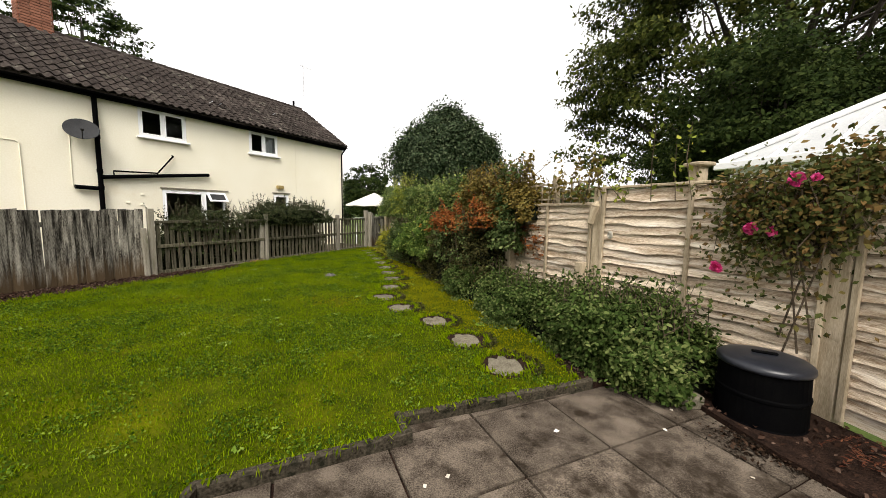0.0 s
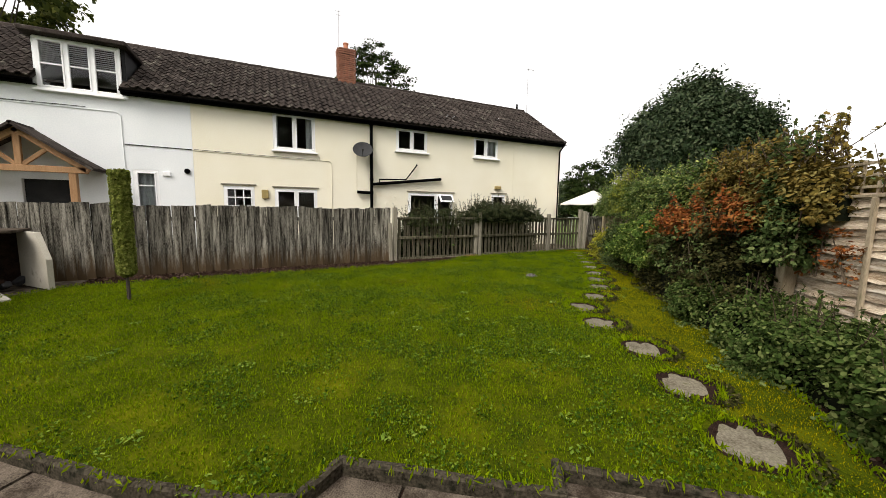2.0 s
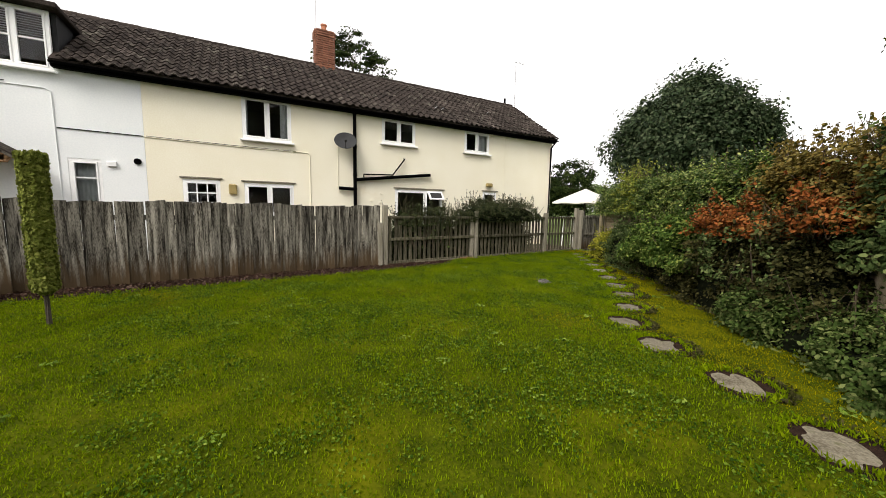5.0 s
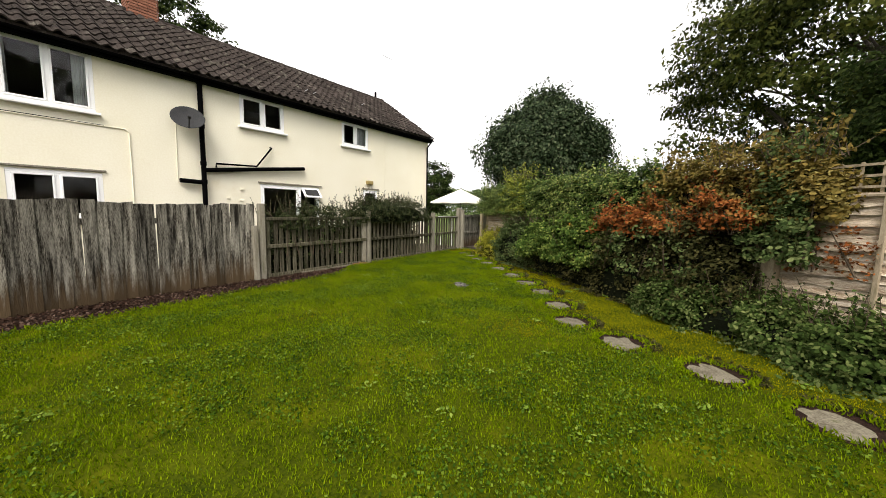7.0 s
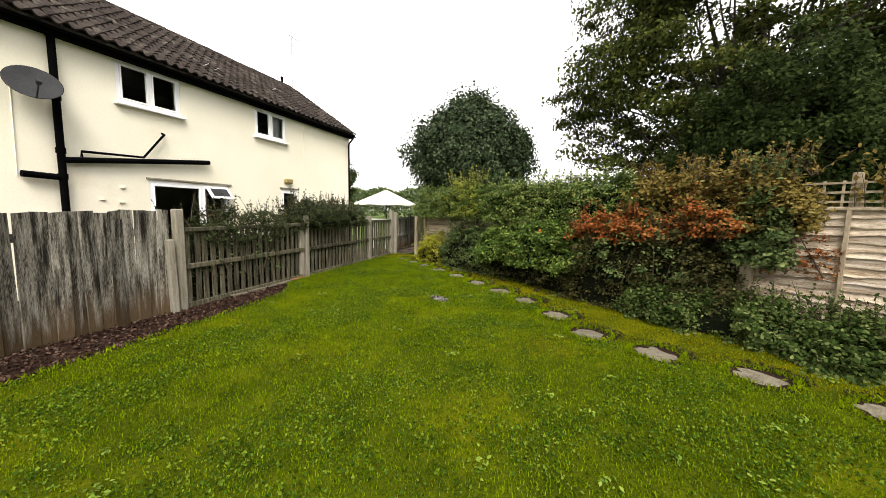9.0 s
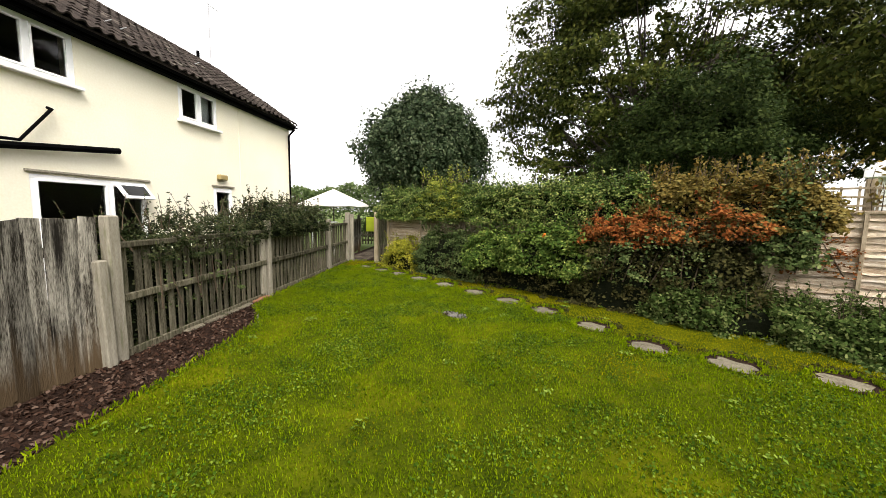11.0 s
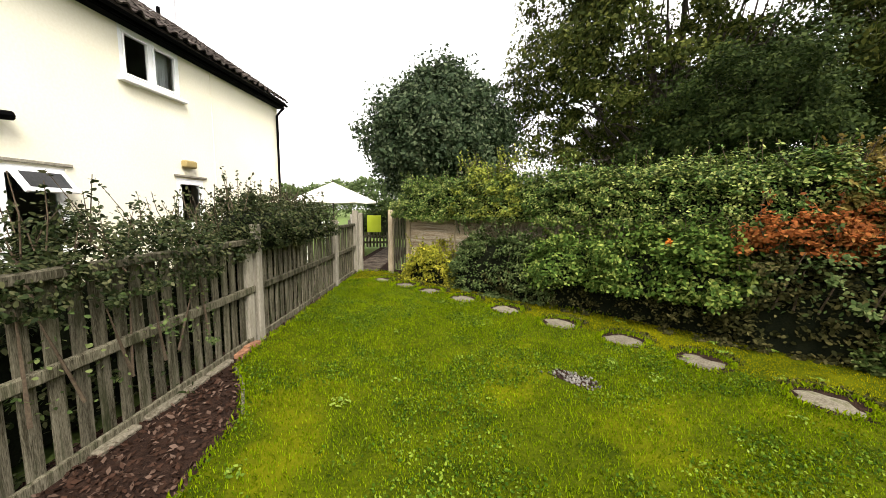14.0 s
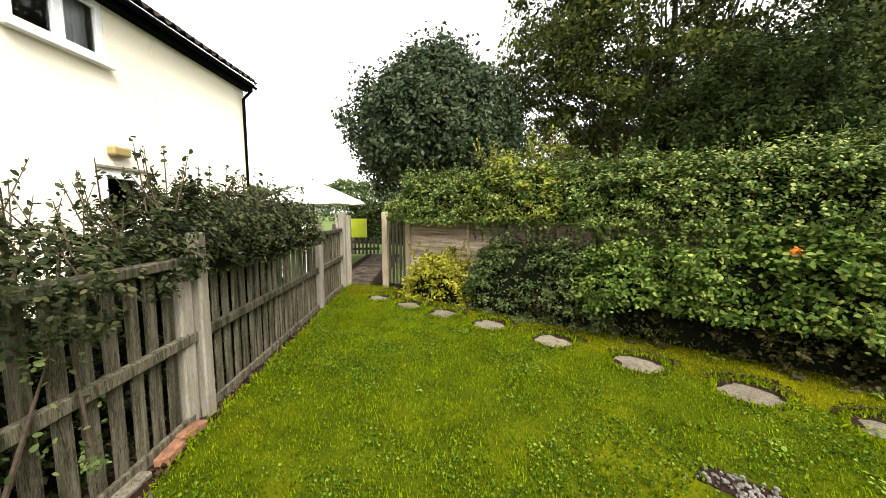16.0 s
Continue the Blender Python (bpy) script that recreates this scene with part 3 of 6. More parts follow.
def pierced(bm, y0, y1, z0, z1, x0, x1, holes):
    """A wall in the y-z plane from x0 to x1 with rectangular holes (ya, yb, za, zb), with its reveals."""
    ys = sorted({y0, y1, *[h[0] for h in holes], *[h[1] for h in holes]})
    zs = sorted({z0, z1, *[h[2] for h in holes], *[h[3] for h in holes]})
    ys = [v for v in ys if y0 <= v <= y1]
    zs = [v for v in zs if z0 <= v <= z1]
    ny, nz = len(ys) - 1, len(zs) - 1

    def solid(i, j):
        if not (0 <= i < ny and 0 <= j < nz):
            return False
        cy, cz = (ys[i] + ys[i + 1]) / 2, (zs[j] + zs[j + 1]) / 2
        return not any(h[0] < cy < h[1] and h[2] < cz < h[3] for h in holes)

    def quad(*ps):
        bm.faces.new([bm.verts.new(p) for p in ps])
    for i in range(ny):
        for j in range(nz):
            if not solid(i, j):
                continue
            a, b, c, d = ys[i], ys[i + 1], zs[j], zs[j + 1]
            quad((x1, a, c), (x1, b, c), (x1, b, d), (x1, a, d))
            quad((x0, a, d), (x0, b, d), (x0, b, c), (x0, a, c))
            if not solid(i - 1, j):
                quad((x0, a, c), (x1, a, c), (x1, a, d), (x0, a, d))
            if not solid(i + 1, j):
                quad((x1, b, c), (x0, b, c), (x0, b, d), (x1, b, d))
            if not solid(i, j - 1):
                quad((x0, a, c), (x0, b, c), (x1, b, c), (x1, a, c))
            if not solid(i, j + 1):
                quad((x1, a, d), (x1, b, d), (x0, b, d), (x0, a, d))
    bmesh.ops.remove_doubles(bm, verts=bm.verts, dist=0.0005)


def window(house, ya, yb, za, zb, panes, bars=(), sill=True, frame=0.07, x=-0.045, curtain=None, blind=False):
    """A white window in an opening: outer frame, one sash or fixed pane after another (given as widths), sill."""
    w = thing("window", "white plastic window set back in the wall", "")
    del w["label"]
    w.parent = house
    w.matrix_basis = pose(x, 0, 0)
    bm = bmesh.new()
    box(bm, -0.03, 0.04, ya, yb, zb - frame, zb, bevel=0.006)
    box(bm, -0.03, 0.04, ya, yb, za, za + frame, bevel=0.006)
    box(bm, -0.03, 0.04, ya, ya + frame, za + frame, zb - frame, bevel=0.006)
    box(bm, -0.03, 0.04, yb - frame, yb, za + frame, zb - frame, bevel=0.006)
    tot = sum(panes)
    y = ya + frame
    inner = yb - ya - 2 * frame
    cells = []
    for i, p in enumerate(panes):
        wy = inner * p / tot
        cells.append((y, y + wy))
        if i:
            box(bm, -0.028, 0.038, y - frame * 0.55, y + frame * 0.55, za + frame, zb - frame, bevel=0.006)
        y += wy
    part("window_frame", bm, M_UPVC, w)
    for i, (c0, c1) in enumerate(cells):
        s = 0.035
        bm = bmesh.new()
        z0, z1 = za + frame, zb - frame
        g0, g1 = c0 + (frame * 0.5 if i else 0), c1 - (frame * 0.5 if i < len(cells) - 1 else 0)
        for q in ((g0, g1, z1 - s, z1), (g0, g1, z0, z0 + s), (g0, g0 + s, z0 + s, z1 - s), (g1 - s, g1, z0 + s, z1 - s)):
            box(bm, -0.012, 0.052, q[0], q[1], q[2], q[3], bevel=0.005)
        for bz in bars:
            zz = z0 + (z1 - z0) * bz
            box(bm, -0.005, 0.042, g0 + s, g1 - s, zz - 0.016, zz + 0.016)
        if len(bars) > 1:
            for k in (1, 2):
                yy = g0 + (g1 - g0) * k / 3
                box(bm, -0.004, 0.043, yy - 0.014, yy + 0.014, z0 + s, z1 - s)
        part("sash", bm, M_UPVC, w)
        bm = bmesh.new()
        bm.faces.new([bm.verts.new(p) for p in ((0.01, g0 + s * 0.5, z0 + s * 0.5), (0.01, g1 - s * 0.5, z0 + s * 0.5), (0.01, g1 - s * 0.5, z1 - s * 0.5), (0.01, g0 + s * 0.5, z1 - s * 0.5))])
        part("pane", bm, M_GLASS, w)
    if sill:
        part("window_sill", boxed(0.04, 0.15, ya - 0.06, yb + 0.06, za - 0.055, za - 0.004, bevel=0.008), M_UPVC, w)
    if curtain:
        for c0, c1 in curtain:
            bm = bmesh.new()
            k = 26
            rows = []
            for i in range(k + 1):
                yy = ya + (yb - ya) * (c0 + (c1 - c0) * i / k)
                xx = -0.16 + 0.022 * math.sin(i * 1.7) + 0.008 * math.sin(i * 0.6)
                rows.append((bm.verts.new((xx, yy, za - 0.1)), bm.verts.new((xx * 0.97, yy, zb + 0.05))))
            for p, q in zip(rows, rows[1:]):
                bm.faces.new((p[0], q[0], q[1], p[1]))
            part("curtain", bm, M_CURTAIN, w, "hanging grey curtain", smooth=True)
    if blind:
        bm = bmesh.new()
        z = zb - 0.08
        while z > za + (zb - za) * 0.5:
            box(bm, -0.11, -0.075, ya + 0.03, yb - 0.03, z, z + 0.006, Matrix.Translation((0, 0, 0)))
            z -= 0.05
        part("blind", bm, M_CURTAIN, w, "slatted blind, half down")
    return w


EZ, RZ, RX, OV = 4.64, 6.66, -3.0, 0.22      # eave, ridge, ridge set back, overhang
SLOPE = math.atan2(RZ - EZ, -RX)


def house_shell(name, label, y0, y1, holes, wallmat):
    h = thing(name, label, "house", pose(HX, 0, 0))
    bm = bmesh.new()
    pierced(bm, y0, y1, -0.1, EZ + 0.04, -0.28, 0, holes)
    part("front_wall", bm, wallmat, h)
    depth = 2 * -RX
    for yy, s in ((y0, 1), (y1, -1)):
        bm = bmesh.new()
        a, b = (yy, yy + s * 0.25)
        prof = [(-0.281, -0.1), (-0.281, EZ + 0.02), (RX, RZ - 0.1), (-depth, EZ + 0.02), (-depth, -0.1)]
        f0 = [bm.verts.new((px, a, pz)) for px, pz in prof]
        f1 = [bm.verts.new((px, b, pz)) for px, pz in prof]
        bm.faces.new(f0)
        bm.faces.new(f1[::-1])
        for i in range(5):
            bm.faces.new((f0[i], f0[(i + 1) % 5], f1[(i + 1) % 5], f1[i]))
        bmesh.ops.recalc_face_normals(bm, faces=bm.faces)
        part("end_wall", bm, wallmat, h)
    part("back_wall", boxed(-depth - 0.2, -depth, y0, y1, -0.1, EZ), wallmat, h)
    # inner floor, ceiling and partition, coloured dark so the rooms look unlit
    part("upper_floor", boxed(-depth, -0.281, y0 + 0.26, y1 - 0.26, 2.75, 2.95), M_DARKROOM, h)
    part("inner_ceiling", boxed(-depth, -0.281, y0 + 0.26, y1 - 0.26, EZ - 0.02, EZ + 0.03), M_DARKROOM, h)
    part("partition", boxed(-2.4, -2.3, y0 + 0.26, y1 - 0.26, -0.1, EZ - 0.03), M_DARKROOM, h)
    return h


def roof(h, y0, y1, keep, gap=None):
    """Pantiles in courses over a solid roof slab; tiles with y above keep are single pieces. gap: a dormer's opening (ya, yb, x)."""
    L = math.hypot(RX, RZ - EZ) + OV / math.cos(SLOPE)
    bm = bmesh.new()
    bx, bz = OV, EZ - OV * math.tan(SLOPE) + 0.02
    d = Vector((-math.cos(SLOPE), 0, math.sin(SLOPE)))
    n = Vector((math.sin(SLOPE), 0, math.cos(SLOPE)))
    o = Vector((bx, 0, bz))
    segs = [(y0, gap[0], 0.0), (gap[0], gap[1], (OV - gap[2]) / math.cos(SLOPE)), (gap[1], y1, 0.0)] if gap else [(y0, y1, 0.0)]
    for ya, yb, start in segs:
        q = o + d * start
        pts = [q, o + d * L, o + d * L + n * 0.07, q + n * 0.07]
        f0 = [bm.verts.new(p + Vector((0, ya, 0))) for p in pts]
        f1 = [bm.verts.new(p + Vector((0, yb, 0))) for p in pts]
        bm.faces.new(f0)
        bm.faces.new(f1[::-1])
        for i in range(4):
            bm.faces.new((f0[i], f1[i], f1[(i + 1) % 4], f0[(i + 1) % 4]))
    bmesh.ops.recalc_face_normals(bm, faces=bm.faces)
    r = part("roof", bm, M_TILE, h, "dark brown weathered pantile roof")
    bm = bmesh.new()
    bo = Vector((2 * RX - OV, 0, bz))
    pts = [bo, Vector((RX, 0, RZ)), Vector((RX, 0, RZ)) + Vector((0, 0, 0.085)), bo + Vector((0, 0, 0.085))]
    f0 = [bm.verts.new(p + Vector((0, y0, 0))) for p in pts]
    f1 = [bm.verts.new(p + Vector((0, y1, 0))) for p in pts]
    bm.faces.new(f0)
    bm.faces.new(f1[::-1])
    for i in range(4):
        bm.faces.new((f0[i], f1[i], f1[(i + 1) % 4], f0[(i + 1) % 4]))
    bmesh.ops.recalc_face_normals(bm, faces=bm.faces)
    part("back_roof", bm, M_TILE, h)
    tw, tl, step = 0.22, 0.36, 0.30
    prof = [(0.0, 0.035), (0.044, 0.062), (0.08, 0.052), (0.11, 0.02), (0.147, 0.0), (0.187, 0.004), (0.22, 0.035)]
    tv = []
    for px, pz in prof:
        tv.append((px, 0.0, pz + 0.035))
        tv.append((px, tl, pz + 0.004))
        tv.append((px, 0.0, pz + 0.005))
    faces = []
    for i in range(len(prof) - 1):
        a, b = 3 * i, 3 * (i + 1)
        faces.append((a, b, b + 1, a + 1))
        faces.append((a + 2, b + 2, b, a))
    tile_me = bpy.data.meshes.new("roof_tile")
    tile_me.from_pydata(tv, [], faces)
    tile_me.materials.append(M_TILE)
    T = np.array(tv)
    Fq = np.array(faces)
    rng = random.Random(5)
    rest = []
    ncourse = int((L - 0.02) / step)
    ncol = int((y1 - y0) / tw)
    w = (y1 - y0) / ncol
    made = 0
    for c in range(ncourse):
        for k in range(ncol):
            yy = y0 + k * w
            base = o + d * (c * step - 0.03) + n * 0.072
            if gap and gap[0] - 0.1 < yy + w / 2 < gap[1] + 0.1 and base.x > gap[2]:
                continue
            # local x of a tile runs along the eave, local y up the slope
            R = Matrix(((0, d.x, n.x), (1, 0, 0), (0, d.z, n.z))).to_4x4()
            m = Matrix.Translation(base + Vector((0, yy, 0))) @ R @ pose(rng.uniform(-0.006, 0.006), rng.uniform(-0.012, 0.012), rng.uniform(0, 0.012), rng.uniform(-1, 1), rng.uniform(-1.5, 1.5), rng.uniform(-1.2, 1.2)) @ Matrix.Diagonal((w / tw, 1, 1, 1))
            if yy > keep and made < 298 and c < 9:
                link_mesh("roof_tile", tile_me, None, r, m=m)
                made += 1
            else:
                A = np.array(m)
                W = T @ A[:3, :3].T + A[:3, 3]
                rest.append(W[Fq].reshape(-1, 3))
    if rest:
        ob = poly_mesh("roof_tiles", np.concatenate(rest), 4, M_TILE, r)
        ob["kind"] = "stuff"
    bm = bmesh.new()
    k = int((y1 - y0) / 0.45)
    for i in range(k):
        ya = y0 + (y1 - y0) * i / k
        tube(bm, [(RX, ya, RZ + 0.02 + rng.uniform(0, 0.012)), (RX, ya + (y1 - y0) / k + 0.03, RZ + 0.02 + rng.uniform(0, 0.012))], [0.12, 0.13], 10)
    part("ridge_tiles", bm, M_TILE, r)
    # gutter, fascia and soffit, broken where a dormer stands
    k = 8
    for ya, yb, start in segs:
        if start:
            continue
        part("fascia", boxed(OV - 0.05, OV - 0.02, ya, yb, bz - 0.07, bz + 0.02), M_BLACK, h)
        bm = bmesh.new()
        rows = []
        for yy in (ya, yb + (0.02 if yb == y1 else 0.0)):
            rows.append([bm.verts.new((OV + 0.04 + 0.042 * math.cos(math.pi + math.pi * i / k), yy, bz + 0.042 * math.sin(math.pi + math.pi * i / k))) for i in range(k + 1)] +
                        [bm.verts.new((OV + 0.04 + 0.037 * math.cos(2 * math.pi - math.pi * i / k), yy, bz + 0.002 + 0.037 * math.sin(2 * math.pi - math.pi * i / k))) for i in range(k + 1)])
        q = len(rows[0])
        for i in range(q):
            bm.faces.new((rows[0][i], rows[0][(i + 1) % q], rows[1][(i + 1) % q], rows[1][i]))
        bm.faces.new(rows[0])
        bm.faces.new(rows[1][::-1])
        part("gutter", bm, M_BLACK, h)
        part("soffit", boxed(0.002, OV - 0.05, ya, yb, bz - 0.09, bz - 0.07), M_BLACK, h)
    return r


SPLIT, YEND = -0.92, 13.32
CH = [(1.23, 2.50, 3.30, 4.47), (5.32, 6.56, 3.61, 4.44), (8.63, 9.81, 3.62, 4.43), (-0.20, 0.64, 1.15, 2.11), (1.22, 2.52, 1.15, 2.08), (5.80, 7.70, 0.05, 2.10), (9.56, 10.25, 1.2, 2.15)]
cream = house_shell("cream_house", "cream rendered terraced house with a dark tiled roof", SPLIT, YEND, CH, M_CREAM)
window(cream, *CH[0], (1, 1), curtain=((0.02, 0.12), (0.78, 0.98)))
window(cream, *CH[1], (1, 1))
window(cream, *CH[2], (1, 1), curtain=((0.68, 0.97),))
window(cream, *CH[3], (1,), bars=(0.33, 0.66))
window(cream, *CH[4], (1, 1), blind=False)
window(cream, 5.80, 7.70, 0.05, 2.10, (0.63, 0.37), sill=False)
window(cream, *CH[6], (1,), sill=True)
# top-hung light standing open in the patio window
vent = part("top_light", boxed(0, 0.035, -0.3, 0.3, -0.36, 0.0, bevel=0.006), M_UPVC, cream, "white top light standing open")
vent.matrix_basis = pose(0.0, 7.36, 2.05, 0, -38, 0)
part("pane", boxed(0.036, 0.04, -0.23, 0.23, -0.30, -0.06), M_DISH, vent)
roof(cream, SPLIT, YEND + 0.05, 7.6)

DORM = (-4.08, -2.42)
WH = [(-7.45, -6.32, 3.95, 4.42), (-7.2, -5.7, 1.3, 2.50), (-2.34, -1.76, 1.0, 2.47), (-4.55, -3.65, 0.0, 2.1), (DORM[0], DORM[1], 4.35, 5.0)]
whouse = house_shell("white_house", "white rendered terraced house with a dark tiled roof and dormer", -9.5, SPLIT - 0.004, WH, M_WHITE)
window(whouse, *WH[0], (1, 1), curtain=((0.02, 0.98),))
window(whouse, *WH[1], (1, 1), blind=True)
# this window's curtain is added in place of a frosted lower pane
window(whouse, *WH[2], (1,), bars=(0.72,), curtain=((0.02, 0.98),))
door = part("house_door", boxed(-0.16, -0.1, -4.55, -3.65, 0.0, 2.1, bevel=0.006), M_DISH, whouse, "dark front door under the porch")
roof(whouse, -9.5, SPLIT - 0.004, -2.0, gap=(DORM[0], DORM[1], -1.25))
# dormer
dormer = part("dormer", boxed(-1.7, -0.12, DORM[0] - 0.08, DORM[0], 4.6, 5.64), M_WHITE, whouse)
part("dormer_cheek", boxed(-1.7, -0.12, DORM[1], DORM[1] + 0.08, 4.6, 5.64), M_DISH, dormer)
part("dormer_roof", boxed(-2.2, 0.22, DORM[0] - 0.2, DORM[1] + 0.2, 5.64, 5.76, bevel=0.02), M_TILE, dormer)
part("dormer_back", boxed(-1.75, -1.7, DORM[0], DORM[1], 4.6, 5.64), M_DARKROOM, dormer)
window(whouse, DORM[0], DORM[1], 4.35, 5.62, (1, 1, 1), x=-0.03, blind=True, bars=(0.5,))

# chimney with brick courses
chim = part("chimney", boxed(-3.32, -2.84, 3.82, 4.46, 6.3, 8.0), M_MORTAR, cream, "red brick chimney stack with a clay pot")
brick_me = bpy.data.meshes.new("brick")
bm = boxed(-0.105, 0.105, -0.05, 0.05, 0, 0.065, bevel=0.006)
bm.to_mesh(brick_me)
bm.free()
brick_me.materials.append(M_BRICK)
z = 6.45
course = 0
while z < 7.98:
    out = 0.025 if z > 7.72 else 0.0
    for k in range(3):
        for side in (0, 1):
            yy = 3.925 + k * 0.215 + (0.0 if course % 2 else -0.02)
            link_mesh("brick", brick_me, None, chim, m=pose(-2.85 + out if side == 0 else -3.31 - out, yy, z, 0, 0, 90))
    for k in range(2):
        for side in (0, 1):
            link_mesh("brick", brick_me, None, chim, m=pose(-3.2 + k * 0.235, 3.83 - out if side == 0 else 4.45 + out, z))
    z += 0.078
    course += 1
bm = bmesh.new()
lathe(bm, [(0.13, 7.98), (0.13, 8.02), (0.10, 8.06), (0.095, 8.24), (0.12, 8.25), (0.12, 8.29), (0.09, 8.29)], 16, Matrix.Translation((-3.08, 4.14, 0)))
part("chimney_pot", bm, M_TERRA, chim)
bm = bmesh.new()
tube(bm, [(-3.0, 3.84, 7.9), (-3.0, 3.84, 9.5)], 0.014, 6)
for zz, ll in ((9.45, 0.14), (9.3, 0.1)):
    tube(bm, [(-3.0, 3.84 - ll, zz), (-3.0, 3.84 + ll, zz)], 0.008, 5)
part("aerial_mast", bm, M_STEEL, chim)
bm = bmesh.new()
tube(bm, [(RX - 0.1, 13.05, RZ - 0.1), (RX - 0.1, 13.05, RZ + 0.42)], 0.05, 8)
part("flue_pipe", bm, M_BLACK, cream)
bm = bmesh.new()
tube(bm, [(RX - 0.2, 13.78, 4.0), (RX - 0.2, 13.78, 9.05)], 0.013, 6)
tube(bm, [(RX - 0.2, 13.6, 9.02), (RX - 0.2, 14.3, 9.02)], 0.008, 5)
for k in range(5):
    tube(bm, [(RX - 0.35, 13.65 + k * 0.14, 9.02), (RX - 0.05, 13.65 + k * 0.14, 9.02)], 0.005, 4)
part("tv_aerial", bm, M_STEEL, cream)

# ---- fence frames of reference ----
def along(ax, ay, bx, by, z=0.0):
    """A frame at a whose x axis runs to b; y points to its left."""
    return pose(ax, ay, z, 0, 0, math.degrees(math.atan2(by - ay, bx - ax)))


FDX, FDY = -0.0549, 0.9985                     # direction of the left-hand fence line


def fpt(s, off=0.0):
    """Point s metres along the fence line from y = 0, off metres to the garden side."""
    return (-8.55 + FDX * s + FDY * off, FDY * s - FDX * off)


def plank(w, h, t, rng, shape="flat"):
    """A board standing on z=0, with bevelled, uneven top; x across."""
    bm = bmesh.new()
    t2 = t / 2
    top = {"flat": [(-w / 2, h + rng.uniform(-0.012, 0.012)), (w / 2, h + rng.uniform(-0.012, 0.012))],
           "dog": [(-w / 2, h - w * 0.25), (-w * 0.28, h + rng.uniform(-0.01, 0.01)), (w * 0.28, h + rng.uniform(-0.01, 0.01)), (w / 2, h - w * 0.25)]}[shape]
    prof = [(-w / 2, 0), (w / 2, rng.uniform(0, 0.02))] + [(x, z) for x, z in reversed(top)]
    f0 = [bm.verts.new((x, -t2, z)) for x, z in prof]
    f1 = [bm.verts.new((x, t2, z)) for x, z in prof]
    bm.faces.new(f0)
    bm.faces.new(f1[::-1])
    k = len(prof)
    for i in range(k):
        bm.faces.new((f0[i], f1[i], f1[(i + 1) % k], f0[(i + 1) % k]))
    bmesh.ops.recalc_face_normals(bm, faces=bm.faces)
    es = [e for e in bm.edges if abs((e.verts[0].co - e.verts[1].co).z) > 0.2]
    bmesh.ops.bevel(bm, geom=es, offset=0.004, segments=1, affect="EDGES")
    return bm


def plank_mesh(name, w, h, t, rng, material, shape="flat"):
    bm = plank(w, h, t, rng, shape)
    me = bpy.data.meshes.new(name)
    bm.to_mesh(me)
    bm.free()
    me.materials.append(material)
    return me


rngf = random.Random(11)
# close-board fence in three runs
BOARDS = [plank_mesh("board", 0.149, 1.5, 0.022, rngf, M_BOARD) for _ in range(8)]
for s0, s1 in ((-6.2, -3.0), (-3.0, 0.7), (0.7, 4.12)):
    fx, fy = fpt(s0)
    f = thing("board_fence", "weathered grey-brown close-board fence, streaked dark", "fence", along(fx, fy, *fpt(s1)), "boundary fence")
    n = int((s1 - s0) / 0.142)
    for i in range(n):
        hs = 1.02 + rngf.uniform(-0.012, 0.012) + 0.012 * math.sin(i * 0.35)
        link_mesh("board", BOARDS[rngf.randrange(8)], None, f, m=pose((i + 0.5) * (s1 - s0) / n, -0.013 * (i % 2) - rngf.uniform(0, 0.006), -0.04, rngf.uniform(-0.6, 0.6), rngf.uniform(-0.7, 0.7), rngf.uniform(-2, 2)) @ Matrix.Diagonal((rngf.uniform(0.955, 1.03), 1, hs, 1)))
    for zz in (0.3, 1.15):
        part("rail", boxed(0, s1 - s0, 0.025, 0.07, zz, zz + 0.09, bevel=0.006), M_BOARD, f)
    part("fence_post", boxed(-0.05, 0.05, 0.075, 0.175, -0.1, 1.5, bevel=0.008), M_BOARD, f)

# picket panels
PICK = [plank_mesh("picket", 0.090, 1.2, 0.02, rngf, M_PICKET) for _ in range(6)]
for s0, s1, hh in ((4.36, 7.18, 1.21), (7.29, 10.26, 1.22), (10.38, 11.92, 1.21)):
    fx, fy = fpt(s0)
    f = thing("picket_fence", "grey-green weathered picket fence panel on two rails", "fence", along(fx, fy, *fpt(s1)), "picket panels")
    n = int((s1 - s0) / 0.142)
    for i in range(n):
        link_mesh("picket", PICK[rngf.randrange(6)], None, f, m=pose((i + 0.5) * (s1 - s0) / n + rngf.uniform(-0.008, 0.008), rngf.uniform(-0.003, 0.003) + 0.012, 0.02, 0, rngf.uniform(-0.8, 0.8), rngf.uniform(-2, 2)) @ Matrix.Diagonal((1, 1, (hh - 0.04) / 1.2, 1)))
    part("top_rail", boxed(0, s1 - s0, -0.05, 0.03, hh - 0.035, hh + 0.03, bevel=0.008), M_PICKET, f)
    part("middle_rail", boxed(0, s1 - s0, -0.045, 0.001, 0.60, 0.68, bevel=0.008), M_PICKET, f)
    part("gravel_board", boxed(0, s1 - s0, -0.03, 0.0, -0.06, 0.07, bevel=0.006), M_PICKET, f)


def post(s, h, w=0.11, off=0.0, label="square weathered grey timber fence post", lean=0.0, top=0.012):
    x, y = fpt(s, off)
    bm = bmesh.new()
    box(bm, -w / 2, w / 2, -w / 2, w / 2, -0.1, h, bevel=top)
    p = part("fence_post", bm, M_POST, None, "", pose(x, y, 0, lean, 0, -3.15))
    return tagged(p, label, "post", "fence posts")


